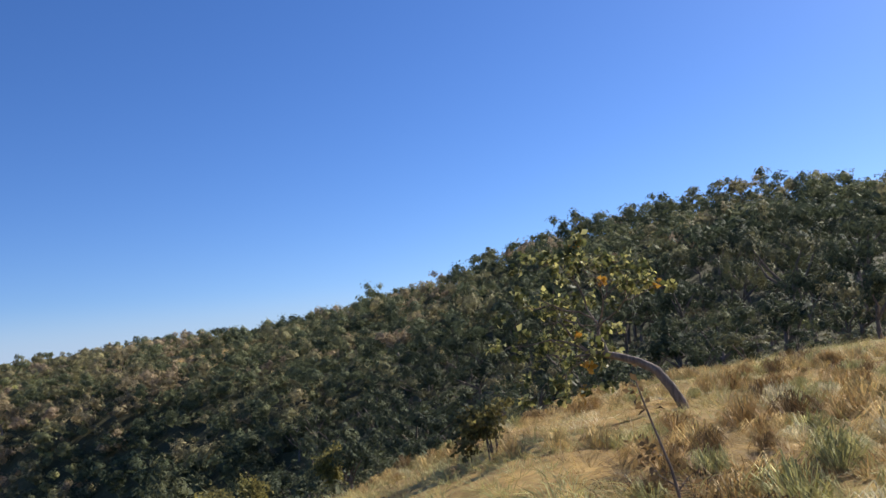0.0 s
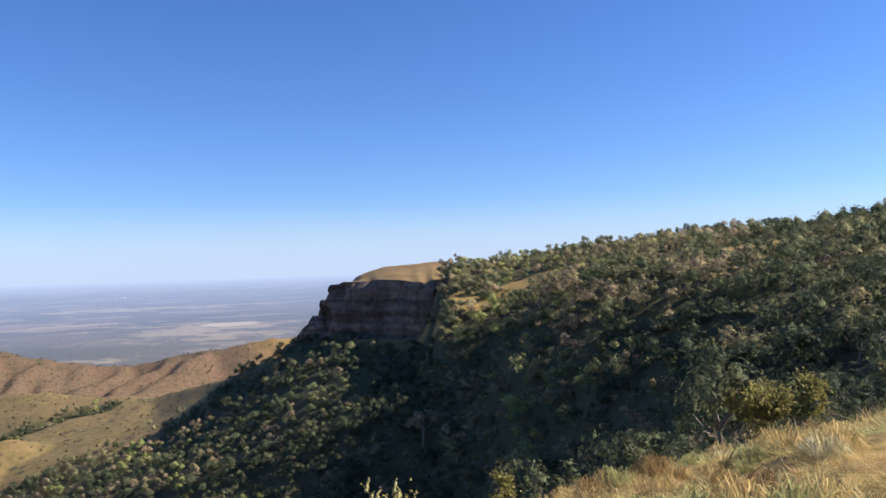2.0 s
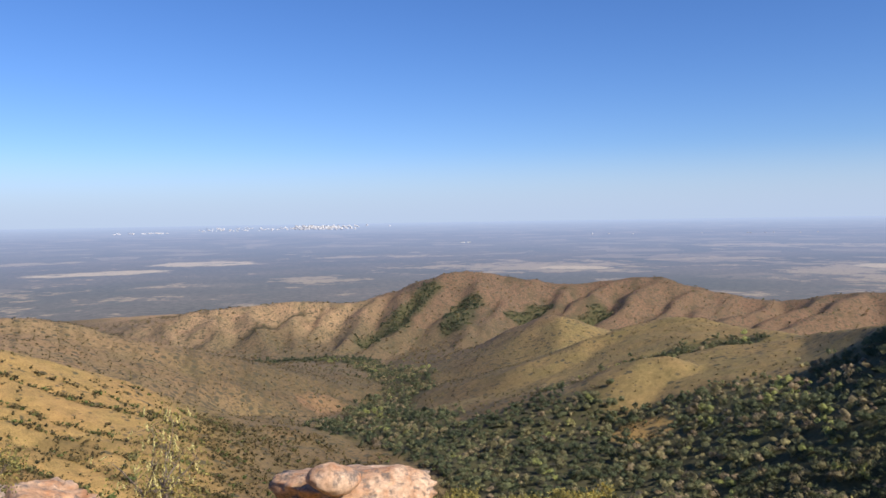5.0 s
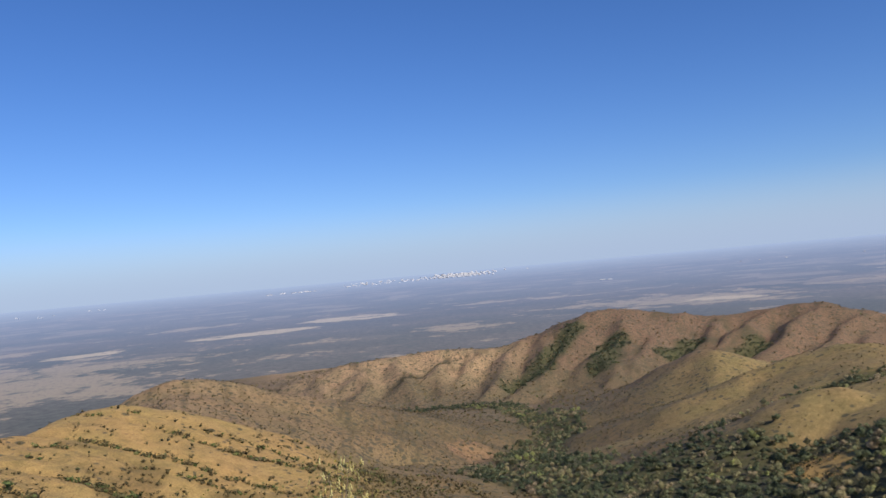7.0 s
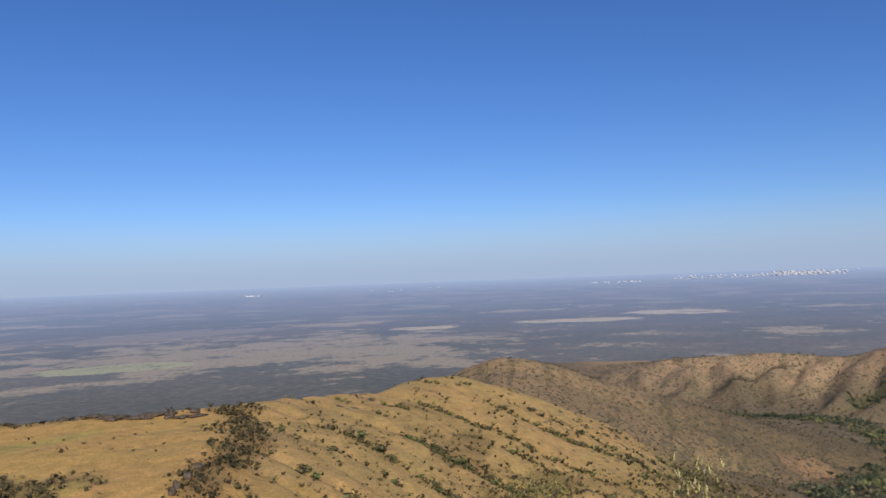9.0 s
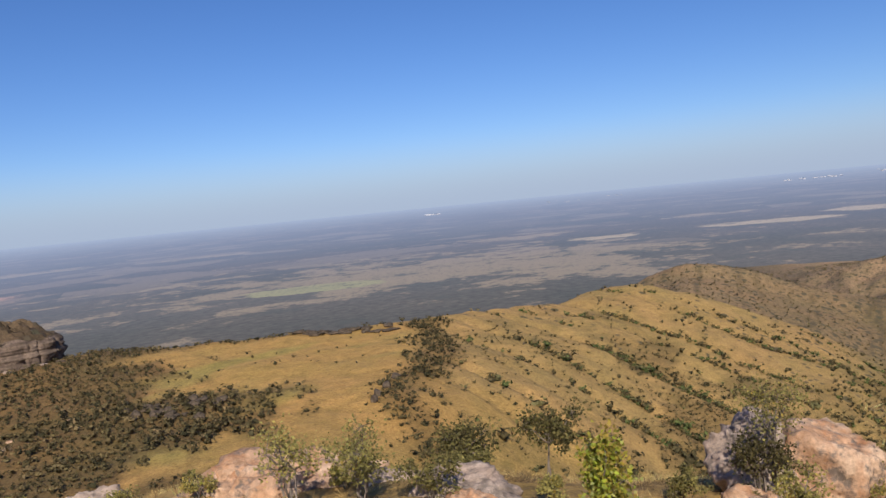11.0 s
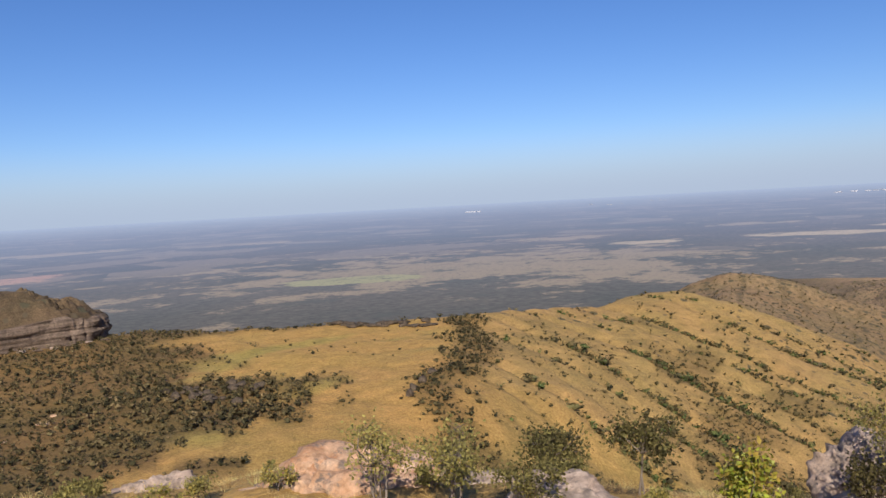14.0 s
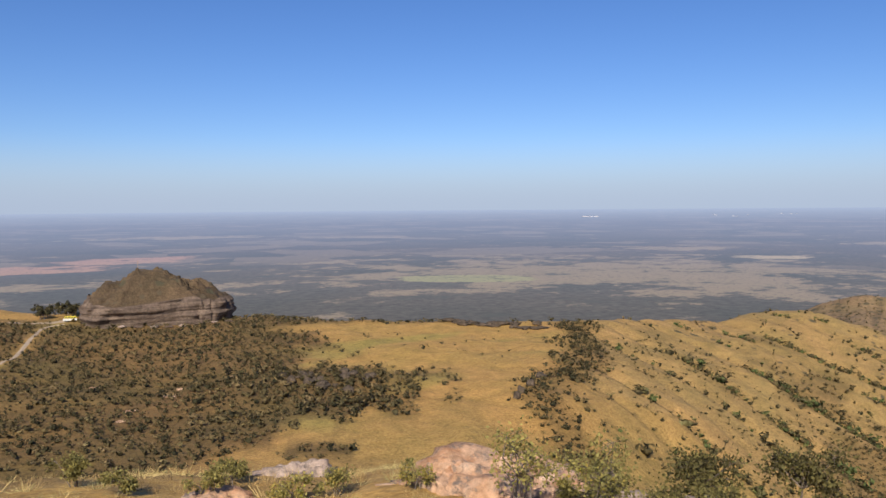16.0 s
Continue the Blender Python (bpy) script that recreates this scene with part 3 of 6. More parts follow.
def scrub(x, y):
    """How thick the low bushes stand on the open land."""
    b, r = polar(x, y)
    n = fbm(x / 22, y / 22, 41, 3)
    n2 = fbm(x / 9, y / 9, 43, 2)
    left = step(150.5, 153.5, b + 2.2 * n) * step(-8, 8, r - np.interp(b, [150, 154, 158, 164, 172], [245, 216, 200, 190, 182]) + 8 * n2) * (1 - step(425, 450, r)) * (0.86 + 0.14 * step(-0.2, 0.2, n2 + 0.3 * n))
    dark = 1.4 * spot(b, r, 151.2, 270, 8.6, 38, 0.25, 45)
    small = spot(b, r, 151.3, 198, 2.4, 6, 0.4, 46)
    rim = 1.4 * np.exp(-((b - np.interp(r, [190, 232, 262, 300, 350, 420], [129, 133.5, 136.0, 134.0, 131.8, 132.6]) - 0.6 * n - np.interp(r, [200, 420], [-1.2, -0.6])) / np.interp(r, [200, 260, 420], [2.6, 1.7, 1.2])) ** 2) * step(190, 210, r) * (1 - step(425, 440, r))
    edge = np.exp(-((r - np.interp(b, [128, 139, 149, 160, 172], [430, 414, 412, 425, 450])) / 5.0) ** 2) * step(134, 138, b) * 0.8
    gul = 0.35 * step(98, 104, b) * (1 - step(126, 131, b)) * step(260, 300, r) * (1 - step(560, 600, r)) * gully(x, y)
    foot = 0.9 * step(96, 101, b) * (1 - step(114, 125, b + 4 * n)) * step(290, 320, r) * step(600, 430, r + 60 * n) * step(-0.2, 0.25, fbm(x / 30, y / 30, 48, 3))
    dry = (0.15 + 0.22 * n) * step(95, 100, b) * (1 - step(131, 134, b)) * step(230, 260, r) * (r < 1000)
    hillb = 0.5 * step(88, 92, b) * (1 - step(118, 121, b)) * step(620, 680, r) * (r < 1000)
    brake = 0.6 * step(70, 76, b) * (1 - step(98, 104, b)) * step(300, 360, r) * (r < 800) * step(-0.35, 0.2, n)
    vale = 0.55 * step(74, 84, b) * (1 - step(98, 106, b)) * step(780, 850, r) * (1 - step(1450, 1600, r + 90 * n))
    grass = 0.012 * step(133, 137, b) * (r > 180) * (r < 440)
    spur = (0.16 + 0.12 * n) * step(50, 56, b) * (1 - step(90, 96, b)) * step(560, 640, r) * (r < 1200)
    brown = 0.30 * step(48, 56, b) * (1 - step(106, 112, b)) * step(1150, 1250, r) * (r < 2050)
    cleft = step(0.25, 0.75, np.maximum.reduce([along(x, y, q[0], q[1] * 1.35) for q in CLEFTS[:5]]) + 0.35 * n2)
    left = left * (1 - np.exp(-((b - np.interp(r, [320, 345, 372, 400, 418, 432], [172.5, 171.0, 170.2, 169.4, 169.1, 168.0])) / 0.45) ** 2))
    return np.clip(np.maximum.reduce([left, dark, small, rim, edge, gul, foot, dry, hillb, grass, spur, brown, vale, cleft, brake * (1 - woods(x, y))]), 0, 1)


def cover_colours(x, y):
    b, r = polar(x, y)
    n = fbm(x / 60, y / 60, 51, 4)
    col = np.zeros(x.shape + (3,))
    col[:] = (0.40, 0.275, 0.11)

    def lay(rgb, w):
        col[:] = col * (1 - w[..., None]) + np.array(rgb) * w[..., None]
    lay((0.275, 0.21, 0.105), step(50, 56, b) * step(560, 620, r))                       # olive spurs
    lay((0.188, 0.128, 0.095), step(48, 54, b) * step(1080, 1250, r + 60 * n))           # brown far hills
    lay((0.35, 0.252, 0.172), step(86, 92, b) * (1 - step(130, 133, b)) * step(630, 680, r))
    lay((0.20, 0.155, 0.085), step(86, 94, b) * (1 - step(106, 114, b)) * step(300, 360, r) * (1 - step(820, 900, r)) * 0.4)
    lay((0.15, 0.12, 0.082), step(74, 84, b) * step(780, 850, r) * (1 - step(1500, 1640, r + 60 * n)) * (1 - step(98, 106, b)) * 0.85)   # valley floor
    lay((0.20, 0.15, 0.09), step(70, 76, b) * (1 - step(96, 103, b)) * step(150, 220, r) * (1 - step(700, 800, r)))      # brown scrubland
    lay((0.445, 0.29, 0.112), step(128, 134, b) * (r > 150) * (r < 470) * step(0.0, 1.0, np.ones_like(r)))                      # golden plateau
    lay((0.36, 0.30, 0.10), step(128, 134, b) * (r > 150) * (r < 470) * step(0.05, 0.6, fbm(x / 55, y / 25, 57, 3)) * 0.8)
    lay((0.41, 0.285, 0.13), step(100, 106, b) * (1 - step(130, 134, b)) * (r > 300) * (1 - step(600, 660, r)) * 0.8)
    k = (step(104, 112, b) * step(1100, 1300, r) + step(121, 127, b) * step(620, 760, r)).clip(0, 1)[..., None]      # lowland foot
    col[:] = col * (1 - k) + lowland_colours(x, y) * k
    lay((0.36, 0.22, 0.15), spot(b, r, 91.5, 880, 3.0, 30, 0.3, 61) * 0.8)
    lay((0.085, 0.075, 0.048), 0.8 * creek(x, y) * (step(86, 90, b) * (1 - step(118, 122, b)) * step(680, 720, r) * (r < 1050) + step(50, 56, b) * (1 - step(106, 112, b)) * step(1180, 1300, r) * (r < 2100)).clip(0, 1))
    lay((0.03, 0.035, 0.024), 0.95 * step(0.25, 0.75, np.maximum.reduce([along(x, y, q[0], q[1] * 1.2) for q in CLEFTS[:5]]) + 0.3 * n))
    s = scrub(x, y)
    lay((0.20, 0.125, 0.062), step(145, 150, b) * (r < 450) * np.clip(s, 0, 1) * 0.75)
    lay((0.115, 0.085, 0.042), np.clip(s * np.where(b > 137, 0.55, 0.62), 0, 0.66) * (r < 1100))
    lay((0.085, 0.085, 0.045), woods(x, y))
    return col


def specks(x, y):
    """How many small far bushes darken the open land."""
    b, r = polar(x, y)
    n = fbm(x / 130, y / 130, 63, 4)
    far = (0.55 + 0.3 * n) * step(48, 56, b) * (1 - step(106, 112, b)) * step(1150, 1300, r) * (r < 2100)
    hillb = (0.62 + 0.3 * n) * step(86, 90, b) * (1 - step(118, 122, b)) * step(640, 700, r) * (r < 1100)
    vale = (0.6 + 0.3 * n) * step(74, 84, b) * (1 - step(98, 106, b)) * step(780, 850, r) * (r < 1600)
    spur = (0.22 + 0.2 * n) * step(50, 58, b) * (1 - step(88, 92, b)) * step(600, 680, r) * (r < 1200)
    brake = (0.6 + 0.3 * n) * step(70, 76, b) * (1 - step(98, 104, b)) * step(200, 260, r) * (r < 800)
    hill = (0.12 + 0.2 * n) * step(98, 104, b) * (1 - step(128, 133, b)) * step(430, 480, r) * (r < 640)
    return np.clip(np.maximum.reduce([far, hillb, vale, spur, hill, brake]), 0, 0.9)


def grid_mesh(name, co, faces, mat):
    me = bpy.data.meshes.new(name)
    co, faces = np.asarray(co, np.float32), np.asarray(faces, np.int32)
    k = faces.shape[1]
    me.vertices.add(len(co))
    me.vertices.foreach_set("co", co.ravel())
    me.loops.add(faces.size)
    me.loops.foreach_set("vertex_index", faces.ravel())
    me.polygons.add(len(faces))
    me.polygons.foreach_set("loop_start", np.arange(0, faces.size, k, dtype=np.int32))
    for m in mat if isinstance(mat, (list, tuple)) else [mat]:
        me.materials.append(m)
    me.update(calc_edges=True)
    return me


def smooth(me):
    me.polygons.foreach_set("use_smooth", np.ones(len(me.polygons), bool))
    return me


def quads(nu, nv, close_u=False):
    u = np.arange(nu if close_u else nu - 1)
    i, j = np.meshgrid(u, np.arange(nv - 1), indexing="ij")
    a, b = i * nv + j, ((i + 1) % nu) * nv + j
    return np.stack([a, b, b + 1, a + 1], -1).reshape(-1, 4)


def build_ground():
    co = np.stack([LX, LY, LZ], -1).reshape(-1, 3)
    f = quads(len(BEAR), len(REACH), True)[:, ::-1]
    me = smooth(grid_mesh("ground", co, f, GROUND))
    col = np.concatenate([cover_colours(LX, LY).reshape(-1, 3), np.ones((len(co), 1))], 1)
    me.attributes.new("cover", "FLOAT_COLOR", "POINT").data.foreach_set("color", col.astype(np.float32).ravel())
    me.attributes.new("speck", "FLOAT", "POINT").data.foreach_set("value", specks(LX, LY).ravel().astype(np.float32))
    ob = new("ground", me)
    return tagged(ob, "dry golden grassland, wooded slopes and brown hills", "ground", kind="structure")


FAR_R = [2200, 2700, 3300, 3900, 4400, 4900]
FAR_A = [-6.55, -5.0, -3.45, -2.1, -1.05, -0.22]


def lowland_z(r):
    return r * np.tan(np.radians(np.interp(r, FAR_R, FAR_A)))


FIELDS = [  # bearing, distance, half width in degrees, half depth in metres, colour
    (132, 2780, 15.5, 330, "pasture"), (122, 2700, 6, 420, "pasture"), (140.0, 2620, 4.8, 85, "green"), (107.4, 3350, 3.9, 55, "pale"), (100.8, 3540, 3.0, 75, "pale"),
    (77, 3270, 6.6, 120, "pasture"), (74, 3220, 2.6, 45, "pale"), (55.5, 3150, 4.4, 200, "pasture"), (53.6, 3330, 2.0, 60, "pale"), (163.6, 3280, 3.8, 85, "red"), (170.5, 3120, 5.0, 95, "red"),
    (157.2, 2560, 1.8, 60, "pasture"), (168, 2680, 4.0, 60, "pasture"), (147.5, 3880, 2.4, 26, "pasture"), (119, 3260, 2.6, 40, "pale"), (93, 3000, 4, 60, "pasture"), 
    (112, 3700, 3, 30, "pasture"), (88, 3650, 5, 30, "pasture"), (64, 3500, 4, 40, "pasture"), (125, 3500, 4, 50, "pasture"), (60, 3900, 6, 40, "pasture"), (160, 3950, 5, 40, "pasture")]
def field_depth(b, r, kind):
    """How deep inside the nearest field of a kind: 0 outside, 0.5 on its edge, 1 in its middle."""
    out = np.zeros(np.shape(b))
    for cb, cr, hb, hr, k in FIELDS:
        if k == kind:
            out = np.maximum(out, 1 - 0.5 * ((np.abs(b - cb) / hb) ** 3 + (np.abs(r - cr) / hr) ** 3) ** (1 / 3))
    return np.clip(out, 0, 1)


def lowland_colours(x, y):
    """Dry woods at the foot of the hills."""
    b, r = polar(x, y)
    u, v = b / 1.7, np.log(r) * 30 + 0.8 * vnoise(b / 3, r / 300, 90)
    f = fbm(u * 3.1, v * 2.6, 93, 4)
    w = step(-0.6, 0.7, fbm(u, v, 91, 5) + 0.5 * f)[..., None]
    return np.array((0.068, 0.067, 0.056)) * (1 - w) + np.array((0.105, 0.090, 0.072)) * w


def build_lowland():
    b = np.radians(np.concatenate([np.arange(-180, 40, 4.0), np.arange(40, 180, 0.3)]))
    r = np.concatenate([np.linspace(1400, 2180, 24), np.linspace(2200, 4900, 110)])
    bb, rr = np.meshgrid(b, r, indexing="ij")
    up = np.where((np.degrees(bb) > 40) & (np.degrees(bb) < 179), 0, 1)
    z = blur(np.where(rr < 2200, PLAIN + 2.2, lowland_z(rr)), 4, 1) - up * 10
    z = np.where((rr < 2240) & ((np.degrees(bb) < 113.4) | (np.degrees(bb) > 178)), -345.0, z)
    x, y = CX - rr * np.sin(bb), CY + rr * np.cos(bb)
    co = np.stack([x, y, z], -1).reshape(-1, 3)
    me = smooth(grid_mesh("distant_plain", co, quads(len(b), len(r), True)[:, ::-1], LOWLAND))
    # distance share, 0 to 1, that drives the painted haze
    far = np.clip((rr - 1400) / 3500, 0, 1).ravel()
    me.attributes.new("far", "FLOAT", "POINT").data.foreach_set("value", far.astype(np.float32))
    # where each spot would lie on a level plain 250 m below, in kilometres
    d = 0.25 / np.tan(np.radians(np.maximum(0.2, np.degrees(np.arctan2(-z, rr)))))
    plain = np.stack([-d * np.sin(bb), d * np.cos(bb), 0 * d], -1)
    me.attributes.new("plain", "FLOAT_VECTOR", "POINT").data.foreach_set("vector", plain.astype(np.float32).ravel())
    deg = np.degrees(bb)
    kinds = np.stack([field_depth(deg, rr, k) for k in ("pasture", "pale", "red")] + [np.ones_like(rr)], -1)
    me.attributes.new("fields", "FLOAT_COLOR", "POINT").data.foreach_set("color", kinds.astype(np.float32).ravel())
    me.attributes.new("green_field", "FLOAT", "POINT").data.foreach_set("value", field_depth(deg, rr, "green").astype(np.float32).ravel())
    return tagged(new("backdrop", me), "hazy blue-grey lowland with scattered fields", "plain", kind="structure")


build_ground()
build_lowland()


# ---- plants ----
def card_cloud(rng, centres, radii, n, size, flat=1.0, up=0.3):
    """Small bent leaf sprays spread over some round masses: corners (n, 4, 3)."""
    k = rng.choice(len(centres), n, p=radii ** 2 / (radii ** 2).sum())
    d = rng.normal(size=(n, 3))
    d /= np.linalg.norm(d, axis=1)[:, None]
    d[:, 2] = np.where(d[:, 2] < -0.35, -d[:, 2], d[:, 2])
    c = centres[k] + d * (radii[k] * rng.uniform(0.55, 1.08, n))[:, None] * (1, 1, flat)
    nm = d + rng.normal(scale=0.34, size=(n, 3)) + (0, 0, up)
    nm /= np.linalg.norm(nm, axis=1)[:, None]
    t = np.cross(nm, rng.normal(size=(n, 3)))
    t /= np.linalg.norm(t, axis=1)[:, None]
    w = np.cross(nm, t)
    s = (size * rng.uniform(0.55, 1.35, n))[:, None]
    e = rng.uniform(0.5, 1.0, (n, 1))
    return np.stack([c - t * s, c - w * s * e * 0.62 + nm * s * 0.1, c + t * s, c + w * s * e * 0.62 + nm * s * 0.18], 1), d


def tube(points, radii, sides=5):
    """A tapered limb through points: vertices and quads."""
    p = np.asarray(points, float)
    v, f = [], []
    for i, (q, r) in enumerate(zip(p, radii)):
        t = p[min(i + 1, len(p) - 1)] - p[max(i - 1, 0)]
        t /= np.linalg.norm(t) + 1e-9
        a = np.cross(t, (0.31, 0.95, 0.1))
        a /= np.linalg.norm(a) + 1e-9
        c = np.cross(t, a)
        ang = np.arange(sides) / sides * 2 * np.pi
        v.append(q + r * (np.cos(ang)[:, None] * a + np.sin(ang)[:, None] * c))
        if i:
            o = (i - 1) * sides
            f += [(o + k, o + (k + 1) % sides, o + sides + (k + 1) % sides, o + sides + k) for k in range(sides)]
    return np.concatenate(v), np.array(f)


def join(pieces):
    v, f, o = [], [], 0
    for a, b in pieces:
        v.append(a)
        f.append(b + o)
        o += len(a)
    return np.concatenate(v), np.concatenate(f)


def lump(rng, c, r, flat, nu=5, nv=3):
    """A small uneven mass of inner foliage."""
    u, v = np.meshgrid(np.arange(nu) / nu * 2 * np.pi, np.linspace(0.25, np.pi - 0.2, nv), indexing="ij")
    d = np.stack([np.cos(u) * np.sin(v), np.sin(u) * np.sin(v), np.cos(v) * flat], -1)
    d *= r * rng.uniform(0.55, 1.25, d.shape[:2])[..., None]
    return (d + c).reshape(-1, 3), quads(nu, nv, True)[:, ::-1]


def tree_shape(seed, n, size, masses=7, flat=0.8, height=1.5, trunk=True, inner=0.6, up=0.3):
    """A tree of crown radius about 1 standing at the origin: wood and leaves."""
    rng = np.random.default_rng(seed)
    c = rng.normal(size=(masses, 3)).clip(-1.6, 1.6) * (0.46, 0.46, 0.22)
    c[:, 2] += height
    rad = rng.uniform(0.34, 0.6, masses) * (7 / (masses + 3.0)) ** 0.4
    cards, out = card_cloud(rng, c, rad, n, size, flat, up)
    inside = [lump(rng, q, r * inner, flat) for q, r in zip(c, rad)]
    leaf = join([(cards.reshape(-1, 3), np.arange(4 * n).reshape(-1, 4))] + inside)
    nrm = np.concatenate([np.repeat(out, 4, 0)] + [p[0] - q for p, q in zip(inside, c)])
    nrm = 0.6 * nrm / np.linalg.norm(nrm, axis=1)[:, None] + 0.5 * (leaf[0] - (0, 0, height)) + (0, 0, 0.15) + rng.normal(scale=0.24, size=nrm.shape)
    leaf = (*leaf, nrm / np.linalg.norm(nrm, axis=1)[:, None])
    wood = None
    if trunk:
        fork = np.array([rng.normal() * 0.1, rng.normal() * 0.1, height * 0.5])
        parts = [tube([(0, 0, -0.4), fork * 0.6 + (0.03, 0, 0), fork], [0.085, 0.06, 0.05], 5)]
        for k in range(min(4, masses)):
            parts.append(tube([fork, (fork + c[k]) / 2 + rng.normal(size=3) * 0.06, c[k]], [0.045, 0.03, 0.012], 4))
        wood = join(parts)
    return wood, leaf


def shrub_shape(seed, n, size, masses=4, solid=True):
    rng = np.random.default_rng(seed)
    c = rng.normal(size=(masses, 3)) * (0.45, 0.45, 0.12)
    c[:, 2] = np.abs(c[:, 2]) + 0.42
    rad = rng.uniform(0.35, 0.6, masses)
    cards, out = card_cloud(rng, c, rad, n, size, 0.75)
    body = [lump(rng, c.mean(0) * (1, 1, 0.7), 0.5, 0.6)] if solid else []
    leaf = join([(cards.reshape(-1, 3), np.arange(4 * n).reshape(-1, 4))] + body)
    nrm = np.concatenate([np.repeat(out, 4, 0)] + [p[0] - c.mean(0) * (1, 1, 0.7) for p in body])
    nrm = 0.6 * nrm / np.linalg.norm(nrm, axis=1)[:, None] + 0.4 * leaf[0] + rng.normal(scale=0.4, size=nrm.shape)
    stems = [tube([(0, 0, -0.2), q * 0.6, q], [0.05, 0.035, 0.012], 3) for q in c[:3]]
    return join(stems), (*leaf, nrm / np.linalg.norm(nrm, axis=1)[:, None])


def plant_mass(name, shapes, pos, scale, tone, leaf_mat, wood_mat, seed=1, tall=None):
    """Many plants of a few shapes joined into one mesh."""
    rng = np.random.default_rng(seed)
    V, F, T, M, N, o = [], [], [], [], [], 0
    which = rng.integers(0, len(shapes), len(pos))
    turn = rng.uniform(0, 2 * np.pi, len(pos))
    tall = rng.uniform(0.85, 1.2, len(pos)) if tall is None else tall
    for s, (wood, leaf) in enumerate(shapes):
        k = np.nonzero(which == s)[0]
        if not len(k):
            continue
        for part_index, piece in ((0, leaf), (1, wood)):
            if piece is None:
                continue
            v, f = piece[:2]
            w = piece[2] if len(piece) > 2 else np.zeros_like(v)
            ca, sa = np.cos(turn[k])[:, None], np.sin(turn[k])[:, None]
            x = (v[:, 0] * ca - v[:, 1] * sa) * scale[k][:, None] + pos[k, 0][:, None]
            y = (v[:, 0] * sa + v[:, 1] * ca) * scale[k][:, None] + pos[k, 1][:, None]
            z = v[:, 2] * (scale[k] * tall[k])[:, None] + pos[k, 2][:, None]
            V.append(np.stack([x, y, z], -1).reshape(-1, 3))
            F.append((f[None] + (np.arange(len(k)) * len(v))[:, None, None] + o).reshape(-1, 4))
            N.append(np.stack([w[:, 0] * ca - w[:, 1] * sa, w[:, 0] * sa + w[:, 1] * ca, np.repeat(w[None, :, 2], len(k), 0)], -1).reshape(-1, 3))
            T.append(np.repeat(tone[k], len(v)))
            M.append(np.full(len(k) * len(f), part_index))
            o += len(k) * len(v)
    me = grid_mesh(name, np.concatenate(V), np.concatenate(F), [leaf_mat, wood_mat])
    me.polygons.foreach_set("material_index", np.concatenate(M).astype(np.int32))
    smooth(me)
    if any(len(q[1]) > 2 for q in shapes):
        me.normals_split_custom_set_from_vertices(np.concatenate(N).astype(np.float32))
    me.attributes.new("tone", "FLOAT", "POINT").data.foreach_set("value", np.concatenate(T).astype(np.float32))
    return new(name, me)


def sow(rng, b0, b1, r0, r1, spacing, density):
    """Places on the land, about spacing apart where density is 1; the spacing may grow with distance."""
    area = math.radians(b1 - b0) / 2 * (r1 * r1 - r0 * r0)
    n = int(2.2 * area / spacing ** 2)
    b = np.radians(rng.uniform(b0, b1, n))
    r = np.sqrt(rng.uniform(r0 * r0, r1 * r1, n))
    x, y = CX - r * np.sin(b), CY + r * np.cos(b)
    keep = rng.uniform(size=n) < 0.55 * density(x, y) + 0.45 * density(x, y) ** 3
    x, y = x[keep], y[keep]
    # thin out what stands too close
    cell = np.floor(np.stack([x, y], -1) / spacing).astype(np.int64)
    _, first = np.unique(cell, axis=0, return_index=True)
    x, y = x[first], y[first]
    return np.stack([x, y, ground(x, y)], -1)


def seen_side(x, y):
    """1 up to a little behind the wooded crest."""
    b, r = polar(x, y)
    return np.where(b < 36, r < line(RIDGE, b)[0] * 1.06, True)


